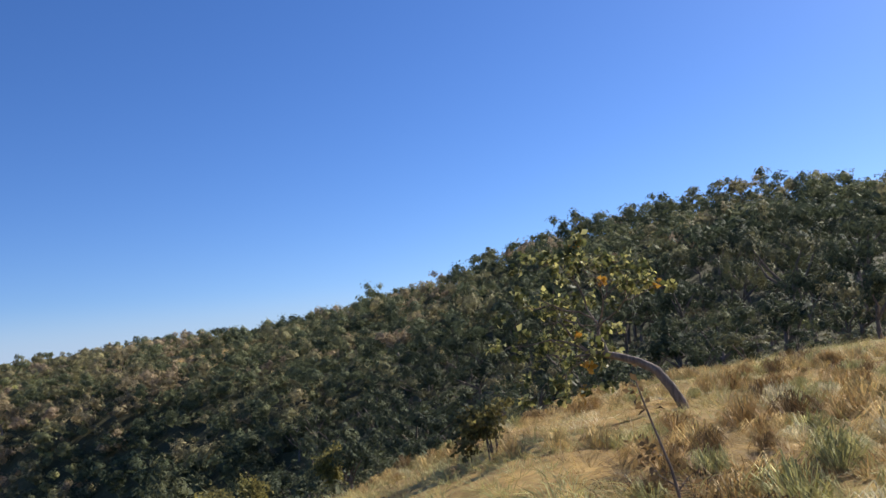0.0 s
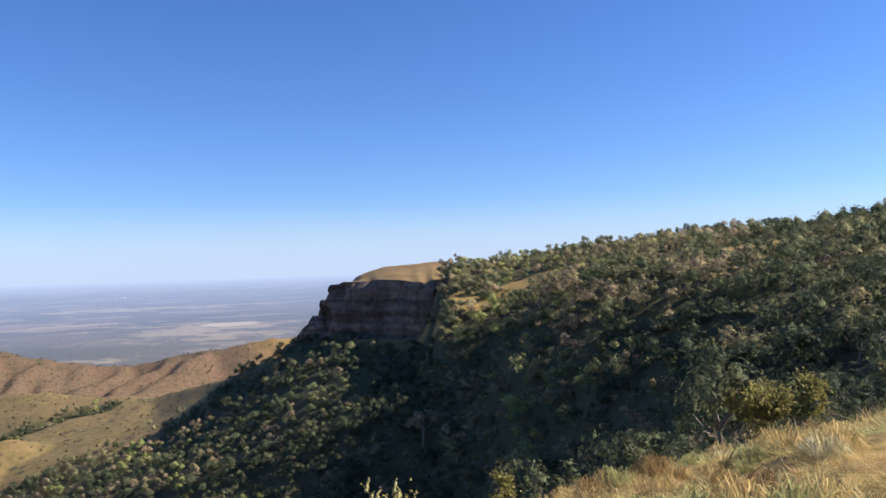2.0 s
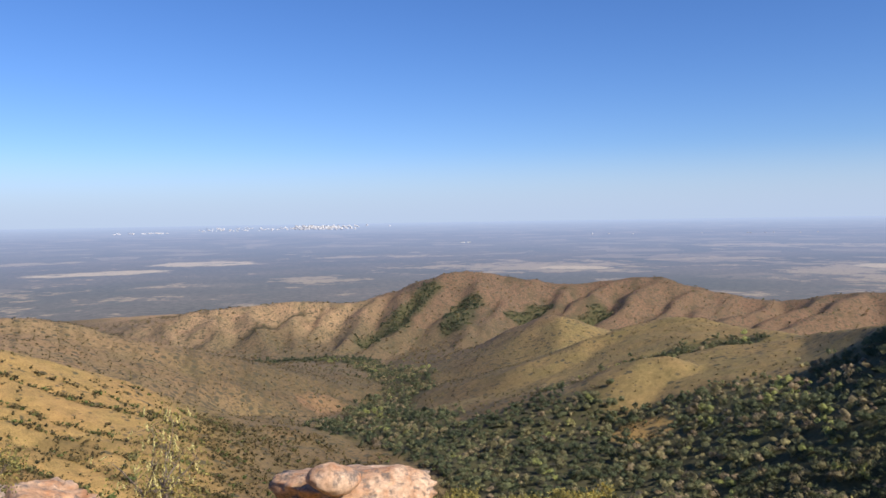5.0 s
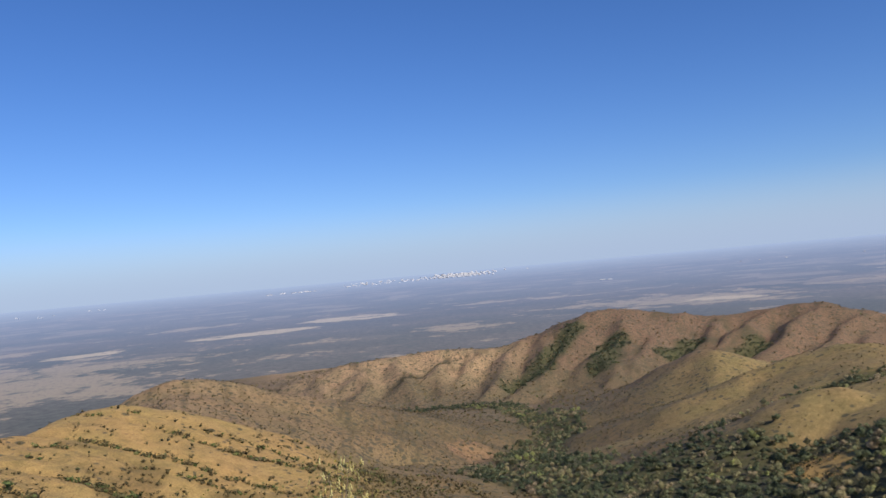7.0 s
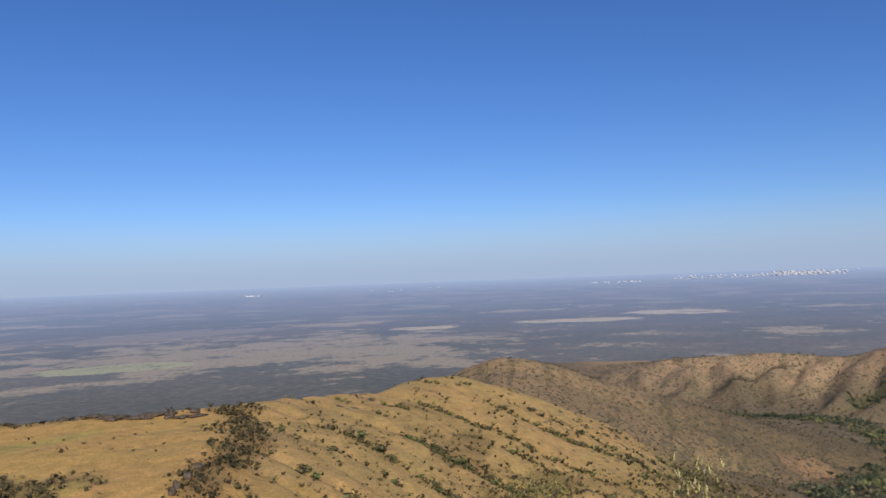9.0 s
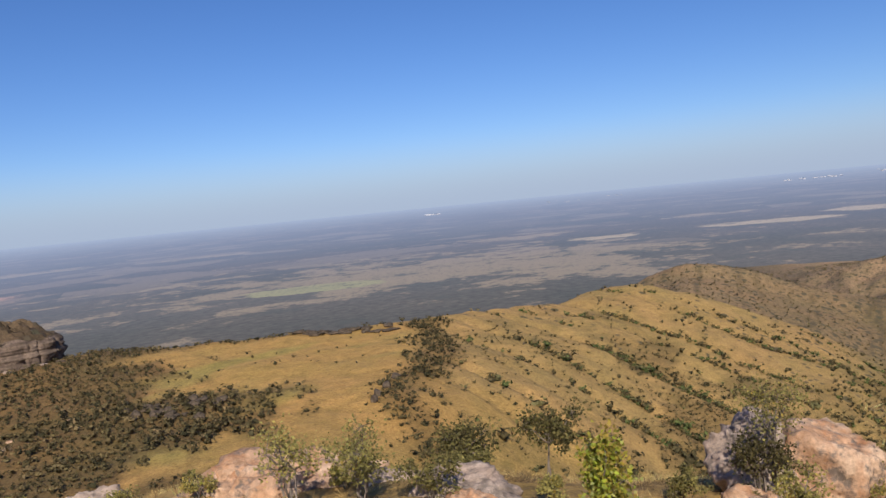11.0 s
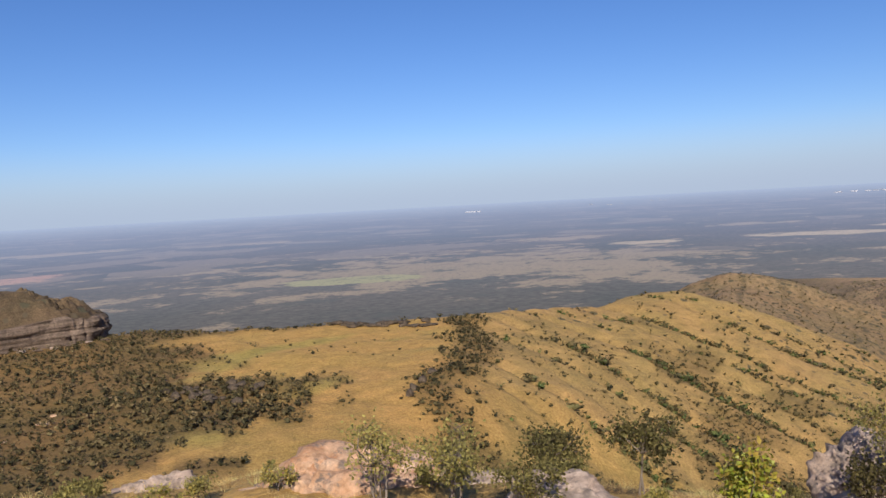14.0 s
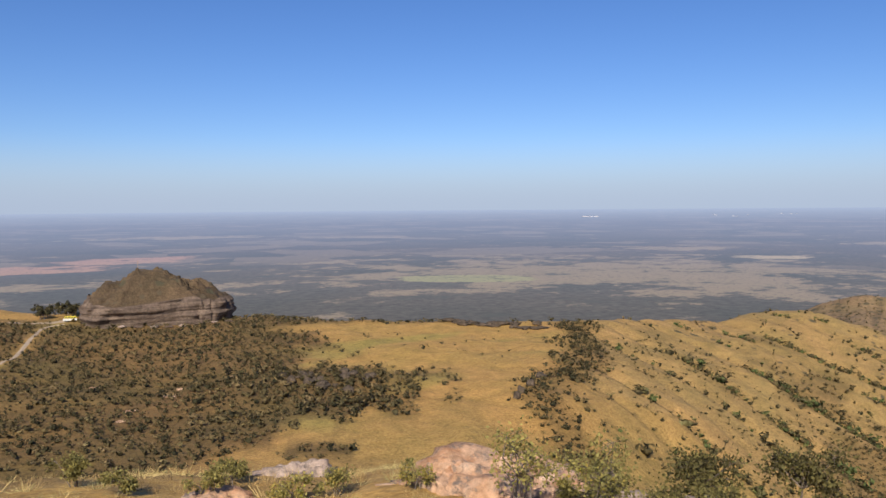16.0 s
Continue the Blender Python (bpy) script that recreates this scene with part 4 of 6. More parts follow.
def plant_forest():
    rng = np.random.default_rng(5)
    near = [tree_shape(100 + i, 270, 0.095, 10, 0.75, 1.25, True, 0.55) for i in range(10)]
    far = [tree_shape(200 + i, 66, 0.11, 6, 0.62, 0.7, False, 0.66, 0.5) for i in range(14)]
    tiny = [tree_shape(300 + i, 16, 0.16, 3, 0.6, 0.55, False, 0.85, 0.6) for i in range(8)]
    total = 0
    for name, shapes, b0, b1, r0, r1, gap, lo, hi, label in (
            ("near_woodland", near, -42, 48, 28, 150, 5.2, 2.2, 4.0, "mixed dry woodland of green and brown trees"),
            ("far_woodland", far, -42, 101, 150, 400, 5.9, 3.8, 6.8, "dense dark green forest on the slope"),
            ("valley_woodland", tiny, -42, 101, 400, 1750, 8.0, 5.6, 9.0, "distant dark woods on slopes and in valleys")):
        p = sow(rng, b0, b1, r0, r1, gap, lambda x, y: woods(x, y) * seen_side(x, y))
        s = 0.9 * lo * (1.2 * hi / lo) ** (rng.uniform(size=len(p)) ** 1.3) * np.where(rng.uniform(size=len(p)) < 0.07, 1.3, 1.0)
        b, r = polar(p[:, 0], p[:, 1])
        s *= np.interp(r, [28, 60, 110, 1250, 1350], [0.45, 0.7, 1.0, 1.0, 0.85]) * np.interp(r, [380, 420, 700], [1.0, 0.8, 0.72])
        t = np.clip(0.34 + 0.40 * fbm(p[:, 0] / 40, p[:, 1] / 40, 71, 3) + rng.normal(scale=0.3, size=len(p)), 0, 1)
        t = np.where(r > 1300, 0.0, t)
        # first term: dry-season grey-olive trees; second: half-shaded canopy brightened through its tone
        t = np.clip(t + 0.24 * step(8, 16, b) * (1 - step(36, 40, b)) * step(200, 260, r) + 0.14 * step(44, 50, b) * (1 - step(62, 70, b)) * step(250, 320, r), 0, 1)
        if name == "near_woodland":
            t = np.clip(t - 0.2, 0, 1)
        t = np.clip(t - 0.14 * (1 - step(18, 30, b)), 0, 1)
        p[:, 2] -= 0.15
        ob = plant_mass(name, shapes, p, s, t, NEAR_LEAF if name == "near_woodland" else FOREST_LEAF, BARK, 9, rng.uniform(0.8, 1.35, len(p)))
        tagged(ob, label, "woodland", kind="stuff")
        total += len(p)
    under = [shrub_shape(450 + i, 44, 0.17, 5, False) for i in range(8)]
    p = sow(rng, -45, 50, 27, 110, 2.6, woods)
    s = rng.uniform(0.7, 1.7, len(p))
    t = np.clip(rng.normal(0.4, 0.22, len(p)), 0, 1)
    tagged(plant_mass("undergrowth", under, p, s, t, NEAR_LEAF, BARK, 16), "brown and green bushes under the wood's edge", "undergrowth", kind="stuff")
    return total


def plant_scrub():
    rng = np.random.default_rng(6)
    near = [(None, shrub_shape(400 + i, 12, 0.26)[1]) for i in range(9)]
    far = [(None, shrub_shape(500 + i, 5, 0.32, 3)[1]) for i in range(6)]
    dots = [(None, shrub_shape(520 + i, 8, 0.5, 2, False)[1]) for i in range(5)]
    p = sow(rng, 95, 178, 180, 440, 2.5, scrub)
    b, r = polar(p[:, 0], p[:, 1])
    s = 0.42 * (4.6 ** rng.uniform(size=len(p))) * np.where(b > 143, 1.15, 1.0) * np.where((b > 143) & (b < 160) & (r < 310) & (r > 235), 1.35, 1.0)
    t = np.clip(rng.normal(0.36, 0.28, len(p)), 0, 0.85)
    g = (b < 130) & (r > 250) & (gully(p[:, 0], p[:, 1]) > 0.4)
    s[g] *= rng.uniform(1.8, 3.4, g.sum())
    low = (b < 119) & (r < 480) & ~g
    s[low] *= rng.uniform(0.8, 1.5, low.sum())
    k = (b > 128.5) & (b < 137.5) & (np.hypot(b - 134, 0) < 3.5)
    s[k] *= 1.35
    t[k] *= 0.6
    t[g] = rng.choice([0.2, 0.45, 0.9, 1.0], g.sum())
    tagged(plant_mass("plateau_scrub", near, p, s, np.clip(t, 0, 1), SHRUB_LEAF, BARK, 12), "low grey-green scrub on the grassy plateau", "scrub", kind="stuff")
    def beds_of_gullies(x, y):
        b, r = polar(x, y)
        low = np.interp(b, [98, 106, 114, 120, 127], [1.0, 1.0, 0.95, 0.6, 0.15]) + np.interp(r, [330, 430, 520, 600], [0.35, 0.25, 0.0, -0.5])
        return step(0.3, 0.7, gully(x, y)) * step(0.25, 0.75, low - 0.15 + 0.9 * fbm(x / 24, y / 24, 53, 3))
    p = sow(rng, 98, 127, 285, 600, 2.3, beds_of_gullies)
    s = rng.uniform(0.9, 3.2, len(p))
    tagged(plant_mass("gully_scrub", near, p, s, rng.choice([0.15, 0.3, 0.5, 0.95, 1.0], len(p)), SHRUB_LEAF, BARK, 18), "dark green bushes along the gullies of the dry hill", "scrub", kind="stuff")
    p = sow(rng, 62, 106, 50, 620, 3.9, lambda x, y: 0.92 * (1 - woods(x, y)) * step(-0.6, 0.15, fbm(x / 26, y / 26, 49, 3)) * (1 - step(100, 106, polar(x, y)[0])))
    s = rng.uniform(1.0, 2.9, len(p)) * np.interp(np.hypot(p[:, 0], p[:, 1]), [50, 150, 300], [0.4, 0.7, 1.0])
    tagged(plant_mass("slope_scrub", near, p, s, np.clip(rng.normal(0.5, 0.3, len(p)), 0, 1), SHRUB_LEAF, BARK, 15), "brown and olive bushes on the steep slope", "scrub", kind="stuff")
    p = sow(rng, 48, 112, 1150, 2050, 13.0, scrub)
    s = rng.uniform(1.5, 3.6, len(p))
    tagged(plant_mass("far_hill_scrub", dots, p, s, np.clip(rng.normal(0.58, 0.2, len(p)), 0, 1), SHRUB_LEAF, BARK, 14), "dark bushes dotted over the far brown hills", "scrub", kind="stuff")
    p = sow(rng, 48, 131, 440, 1150, 6.0, scrub)
    s = rng.uniform(0.9, 2.2, len(p))
    b, r = polar(p[:, 0], p[:, 1])
    s[(b > 98) & (b < 119) & (r < 600)] *= 1.35
    t = np.clip(rng.normal(0.4, 0.25, len(p)), 0, 1)
    tagged(plant_mass("hill_scrub", far, p, s, t, SHRUB_LEAF, BARK, 13), "sparse dark bushes on the dry hills", "scrub", kind="stuff")


plant_forest()
plant_scrub()


# ---- cliff, tower rock, boulders ----
def part(name, me, mat, parent, label=""):
    """One mesh object under a thing; me is a mesh, or vertices and quads."""
    if isinstance(me, tuple):
        me = grid_mesh(name, me[0], me[1], mat)
    ob = new(name, me)
    ob.parent = parent
    return tagged(ob, label)


def thing(name, place, label, category, group=""):
    ob = new(name)
    ob.empty_display_size = 0.2
    ob.location = place
    return tagged(ob, label, category, group)


def beds(z, s, seed, thick):
    """How far each bed of layered rock stands proud."""
    q = z / thick + 0.35 * vnoise(s / 18.0, z * 0, seed)
    k = np.floor(q)
    f = q - k
    h = np.sin(k * 12.9898 + seed) * 43758.5453
    h = h - np.floor(h)
    return h - 0.35 * np.exp(-((f - 0.05) / 0.10) ** 2)


def rock_wall(x, y, nx, ny, zb, zt, levels, seed, thick, proud):
    """A layered wall along a plan line; nx, ny point outward."""
    s = np.concatenate([[0], np.cumsum(np.hypot(np.diff(x), np.diff(y)))])
    t = np.linspace(0, 1, levels)
    z = zb[:, None] + (zt - zb)[:, None] * t[None]
    ss = np.repeat(s[:, None], levels, 1)
    joint = np.abs(vnoise(ss / (thick * 2.4), z / (thick * 9), seed + 3))
    d = proud * (beds(z, ss, seed, thick) - 0.5) + proud * 1.5 * fbm(ss / (thick * 5), z / (thick * 4), seed + 9, 3) - proud * 1.3 * np.exp(-(joint / 0.09) ** 2)
    d -= proud * 1.2 * np.maximum(0, (t[None] - 0.9) / 0.1) ** 2
    return np.stack([x[:, None] + nx[:, None] * d, y[:, None] + ny[:, None] * d, z], -1)


def outward(x, y, closed=False):
    if closed:
        tx, ty = np.roll(x, -1) - np.roll(x, 1), np.roll(y, -1) - np.roll(y, 1)
    else:
        tx, ty = np.gradient(x), np.gradient(y)
    k = np.hypot(tx, ty) + 1e-9
    return ty / k, -tx / k


def with_cover(me, rgb, seed, bushes=0.0):
    co = np.empty(len(me.vertices) * 3, np.float32)
    me.vertices.foreach_get("co", co)
    co = co.reshape(-1, 3)
    w = (0.5 + 0.5 * fbm(co[:, 0] / 14, co[:, 1] / 14, seed, 4)).clip(0, 1)[:, None]
    col = np.array(rgb[0]) * (1 - w) + np.array(rgb[1]) * w
    me.attributes.new("cover", "FLOAT_COLOR", "POINT").data.foreach_set("color", np.concatenate([col, np.ones((len(co), 1))], 1).astype(np.float32).ravel())
    me.attributes.new("speck", "FLOAT", "POINT").data.foreach_set("value", np.full(len(co), bushes, np.float32))
    return me


def build_cliff():
    rim = np.array([(50.2, 600, -54), (49.4, 586, -46), (49.0, 580, -40), (48.6, 574, -39), (48.4, 570, -31), (47.9, 564, -30), (47.6, 560, -20), (47.1, 556, -19), (46.9, 552, -9.0), (46.4, 545, -8.2), (45.4, 535, -6.6), (43.5, 518, -5.6),
                    (41.5, 502, -7.0), (40.0, 490, -8.6), (39.0, 484, -9.8), (38.5, 500, -9.0), (38.3, 530, -5.5), (38.2, 570, -2.0), (38.1, 610, 1.0)])
    u = np.linspace(0, len(rim) - 1, 240)
    k = np.arange(len(rim))
    b, r, zt = (np.interp(u, k, rim[:, i]) for i in range(3))
    b, r = blur(b, 4, 0), blur(r, 4, 0)
    zt = blur(zt, 1, 0) + 0.8 * vnoise(u * 2.2, u * 0, 5)
    x, y = CX - r * np.sin(np.radians(b)), CY + r * np.cos(np.radians(b))
    nx, ny = outward(x, y)
    if nx[120] * (CX - x[120]) + ny[120] * (CY - y[120]) < 0:
        nx, ny = -nx, -ny
    face = rock_wall(x, y, nx, ny, np.full_like(x, -70.0), zt, 64, 4, 3.6, 2.2)
    root = thing("cliff", (0, 0, 0), "layered brown sandstone cliff with a grassy top", "cliff")
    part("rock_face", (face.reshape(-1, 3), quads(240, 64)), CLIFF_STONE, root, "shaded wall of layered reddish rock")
    rows = 40
    bk = np.interp(b, [33, 36, 40, 42.7, 44.7, 46.0, 47.0, 50], [0.6, 0.65, 0.38, 0.2, -0.4, -1.7, -4.0, -6.0])
    t = np.linspace(0, 1, rows)
    R = face[:, -1].copy()
    R[:, :2] = blur(R[:, :2], 5, 0)
    rb = 690.0
    X2, Y2, Z2 = CX - rb * np.sin(np.radians(b)), CY + rb * np.cos(np.radians(b)), rb * np.tan(np.radians(bk))
    far = np.stack([X2, Y2, Z2], -1)
    top = R[:, None] * (1 - t)[None, :, None] + far[:, None] * t[None, :, None]
    top[..., 2] += 0.12 * (Z2 - R[:, 2])[:, None] * np.sin(np.pi * t)[None] + 0.8 * fbm(top[..., 0] / 20, top[..., 1] / 20, 3, 3) * np.minimum(1, 6 * t)[None]
    # low rock ledges step up from the rim
    top[..., 2] += 1.3 * np.floor(4 * np.minimum(1, t * 7))[None] / 4
    top[:, 0] = face[:, -1]
    back = top[:, -1] + np.array((0, 0, -60.0))
    co = np.concatenate([top, back[:, None]], 1)
    me = grid_mesh("grassy_top", co.reshape(-1, 3), quads(240, rows + 1), GROUND)
    part("grassy_top", with_cover(me, ((0.20, 0.14, 0.08), (0.31, 0.215, 0.105)), 8), None, root, "dry golden grass on the cliff top")


def build_tower():
    """The flat-topped rock that stands alone on the plateau."""
    c = at(161.9, 437)
    n = 220
    a = np.arange(n) / n * 2 * np.pi
    th = radians(161.9)
    ex, ey = np.array((math.cos(th), math.sin(th))), np.array((-math.sin(th), math.cos(th)))     # across, away
    w, d = 37.0 * (1 + 0.05 * np.sin(3 * a + 1)), 24.0 * (1 + 0.08 * np.sin(2 * a + 0.6))
    p = (np.sign(np.cos(a)) * np.abs(np.cos(a)) ** 0.36 * w)[:, None] * ex + (np.sign(np.sin(a)) * np.abs(np.sin(a)) ** 0.7 * d)[:, None] * ey
    x, y = c.x + p[:, 0], c.y + p[:, 1]
    nx, ny = outward(x, y, True)
    if (nx * p[:, 0] + ny * p[:, 1]).sum() < 0:
        nx, ny = -nx, -ny
    side = p @ ex
    base = c.z - 7.0
    zt = c.z + 11.5 + 1.2 * np.sin(side / 9.0) + 1.5 * vnoise(a * 6, a * 0, 2)
    wall = rock_wall(x, y, nx, ny, np.full(n, base), zt, 46, 17, 1.5, 1.35)
    root = thing("rock_outcrop", (0, 0, 0), "layered grey rock outcrop with a grassy domed top", "rock")
    part("rock_wall", (wall.reshape(-1, 3), quads(n, 46, True)), TOR_STONE, root, "cracked grey layered rock wall")
    rows = 44
    t = np.linspace(0, 1, rows)
    peak = np.array((c.x, c.y)) + ex * -3.0
    top = np.empty((n, rows, 3))
    top[..., :2] = wall[:, -1, None, :2] * (1 - t)[None, :, None] + peak * t[None, :, None]
    across = (top[..., :2] - np.array((c.x, c.y))) @ ex
    depth = np.abs((top[..., :2] - np.array((c.x, c.y))) @ ey) / 25.0
    rise = np.interp(across, [-37, -30, -20, -9, 3, 9, 15, 27, 37], [0, 4.5, 9.5, 14.6, 14.6, 11.0, 8.0, 5.6, 2.2]) * np.clip(1.15 - depth ** 1.7, 0, 1) * np.minimum(1, 4 * t)[None]
    soft = np.minimum(1, 3.5 * t)[None]
    top[..., 2] = (wall[:, -1, 2])[:, None] * (1 - soft) + (c.z + 11.5) * soft + rise + 3.2 * fbm(top[..., 0] / 8, top[..., 1] / 8, 4, 4) * soft * (1 - t)[None] + 1.1 * fbm(top[..., 0] / 2.6, top[..., 1] / 2.6, 14, 3) * soft
    q = top[..., 2] / 2.1 + 0.5 * vnoise(top[..., 0] / 14, top[..., 1] / 14, 19)
    top[..., 2] += 1.7 * (np.floor(q) + step(0.55, 0.95, q - np.floor(q)) - q)
    me = grid_mesh("domed_top", top.reshape(-1, 3), quads(n, rows, True), GROUND)
    part("domed_top", with_cover(me, ((0.075, 0.057, 0.043), (0.165, 0.12, 0.084)), 6, 0.2), None, root, "brown dry grass and low scrub")
    pole = thing("survey_pole", (peak[0] - 6 * ex[0], peak[1] - 6 * ex[1], c.z + 26.6), "thin grey pole on top of the rock", "pole")
    part("mast", tube([(0, 0, 0), (0, 0, 4.5)], [0.12, 0.1], 6), GREY_STONE, pole)
    part("crossbar", tube([(-0.6, 0, 3.9), (0.6, 0, 3.9)], [0.07, 0.07], 5), GREY_STONE, pole)


def boulder(place, size, turn, seed, mat, label, rough=0.22, cuts=7, name="boulder", detail=5):
    """A weathered boulder: a ball cut by planes, with cracks and fine relief."""
    rng = np.random.default_rng(seed)
    bm = bmesh.new()
    bmesh.ops.create_icosphere(bm, subdivisions=detail, radius=1.0)
    me = bpy.data.meshes.new(name)
    bm.to_mesh(me)
    bm.free()
    co = np.empty(len(me.vertices) * 3)
    me.vertices.foreach_get("co", co)
    co = co.reshape(-1, 3)
    d = co / np.linalg.norm(co, axis=1)[:, None]
    nr = rng.normal(size=(cuts, 3))
    nr /= np.linalg.norm(nr, axis=1)[:, None]
    r = np.ones(len(d))
    for k in range(cuts):
        h = rng.uniform(0.62, 0.86)
        q = d @ nr[k]
        lim = np.where(q > 0.05, h / np.maximum(q, 0.05), 9)
        r = -np.log(np.exp(-28 * r) + np.exp(-28 * np.minimum(lim, 3))) / 28
    p = d * r[:, None]
    f = fbm(p[:, 0] * 1.7 + 0.6 * p[:, 2] + seed, p[:, 1] * 1.7 - 0.8 * p[:, 2], seed, 5)
    crack = np.abs(fbm(p[:, 0] * 1.3 + 9, p[:, 2] * 1.6 + 0.7 * p[:, 1] + seed, seed + 4, 3))
    f += 0.5 * fbm(p[:, 0] * 7 + seed, p[:, 1] * 7 + 5 * p[:, 2], seed + 2, 3)
    split = np.abs(fbm(p[:, 1] * 1.9 + seed, p[:, 2] * 0.8 - 1.1 * p[:, 0] + 5, seed + 6, 3))
    p *= (1 + rough * 0.5 * f - 0.13 * np.exp(-(crack / 0.035) ** 2) - 0.08 * np.exp(-(split / 0.03) ** 2))[:, None]
    p *= np.array(size) / 2
    me.vertices.foreach_set("co", p.ravel().astype(np.float32))
    me.materials.append(mat)
    smooth(me)
    ob = new(name, me)
    ob.matrix_world = pose(*place, 0, 0, turn)
    return tagged(ob, label, "boulder", "boulders on the slope")


def build_boulders():
    for x, y, z, size, turn, seed, mat, label, rough, cuts in (
            (-19.9, -0.5, -6.85, (4.6, 2.5, 1.5), 88, 3, SANDSTONE, "broad orange-pink sandstone slab with pale worn patches", 0.24, 9),
            (-15.0, -7.5, -5.6, (1.8, 1.8, 1.95), 114, 5, GREY_STONE, "grey cracked boulder with lichen and black stains", 0.34, 9),
            (-15.7, -6.45, -5.7, (2.35, 2.2, 2.25), 108, 8, SANDSTONE, "large pink sandstone boulder worn smooth", 0.2, 6),
            (-13.64, -7.13, -5.85, (1.5, 1.3, 0.95), 112, 15, SANDSTONE, "low brown slab below the large boulder", 0.3, 9),
            (-9.1, -14.0, -5.22, (4.3, 2.4, 1.35), 140, 21, SANDSTONE, "pale pink broken sandstone outcrop in dry grass", 0.55, 13),
            (-8.5, -14.6, -5.05, (1.6, 1.5, 1.1), 150, 22, SANDSTONE, "pale pink broken sandstone block in dry grass", 0.5, 12),
            (-9.6, -12.9, -5.05, (2.0, 1.6, 1.0), 135, 23, SANDSTONE, "pale pink broken sandstone block in dry grass", 0.5, 12),
            (-9.69, -11.75, -5.05, (2.1, 1.6, 0.8), 130, 24, GREY_STONE, "flat grey weathered rock in dry grass", 0.32, 9),
            (-9.53, -9.89, -4.65, (1.7, 1.5, 0.9), 122, 26, GREY_STONE, "flat grey weathered rock in dry grass", 0.32, 9),
            (-8.9, -9.3, -4.5, (1.1, 0.9, 0.6), 118, 27, SANDSTONE, "low pink rock in dry grass", 0.32, 9),
            (-7.02, -17.34, -5.55, (1.7, 1.6, 1.2), 155, 28, GREY_STONE, "rough grey rock hump in dry grass", 0.5, 10),
            (-4.8, -15.8, -4.9, (1.4, 1.2, 0.7), 15, 29, SANDSTONE, "small brown rock in dry grass", 0.4, 8),
            (-11.3, 6.2, float(ground(-11.3, 6.2)[0]) + 0.02, (0.6, 0.5, 0.34), 15, 31, SANDSTONE, "small pale rock in dry grass", 0.3, 8)):
        boulder((x, y, z), size, turn, seed, mat, label, rough, cuts)
    boulder((-18.45, -1.2, -5.95), (1.25, 1.1, 0.8), 95, 11, SANDSTONE, "smooth rounded pink stone lying against a slab", 0.1, 3, "round_stone", 4)


# ---- near plants ----
def grow(rng, start, way, length, radius, depth, wood, tips, bend=0.35, lift=0.15, kids=(2, 4)):
    """A limb with its side limbs; twig ends are collected in tips."""
    pts, p, w = [np.array(start, float)], np.array(start, float), np.array(way, float)
    w /= np.linalg.norm(w)
    for k in range(4):
        w = w + rng.normal(scale=bend, size=3) * 0.5 + (0, 0, lift * 0.5)
        w /= np.linalg.norm(w)
        p = p + w * length / 4
        pts.append(p)
    wood.append(tube(pts, np.linspace(radius, radius * 0.45, 5), 6 if depth > 1 else 4))
    if depth == 0:
        tips.append((pts[-1], w))
        tips.append((pts[-2], w))
        return
    for k in range(rng.integers(kids[0], kids[1] + 1)):
        q = pts[rng.integers(2, 5)]
        v = w + rng.normal(scale=0.75, size=3)
        grow(rng, q, v, length * rng.uniform(0.55, 0.8), radius * 0.5, depth - 1, wood, tips, bend, lift, kids)


def leaf_set(rng, tips, per_tip, length, width, spread, droop=0.1):
    """Folded leaves round the twig ends: vertices, quads and the twig that each belongs to."""
    n = len(tips) * per_tip
    base = np.repeat(np.array([t[0] for t in tips]), per_tip, 0) + rng.normal(scale=spread, size=(n, 3))
    out = np.repeat(np.array([t[1] for t in tips]), per_tip, 0) * 0.5 + rng.normal(scale=0.8, size=(n, 3)) - (0, 0, droop)
    out /= np.linalg.norm(out, axis=1)[:, None]
    side = np.cross(out, rng.normal(size=(n, 3)))
    side /= np.linalg.norm(side, axis=1)[:, None]
    nrm = np.cross(side, out)
    L = (length * rng.uniform(0.6, 1.25, n))[:, None]
    W = L * width
    a, tip = base, base + out * L - nrm * L * 0.12
    m = base + out * L * 0.5
    l1, r1 = m + side * W + nrm * W * 0.5, m - side * W + nrm * W * 0.5
    v = np.stack([a, l1, tip, r1, m], 1).reshape(-1, 3)
    q = np.concatenate([np.arange(n)[:, None] * 5 + np.array([[0, 4, 2, 1]]), np.arange(n)[:, None] * 5 + np.array([[0, 3, 2, 4]])])
    return v, q, n


def with_tone(me, tone):
    me.attributes.new("tone", "FLOAT", "POINT").data.foreach_set("value", np.asarray(tone, np.float32))
    return me


def foliage(name, v, q, tone_of_leaf, mat, root, label=""):
    me = grid_mesh(name, v, q, mat)
    tagged(part(name, with_tone(me, np.repeat(tone_of_leaf, len(v) // len(tone_of_leaf))), None, root, label), kind="stuff")


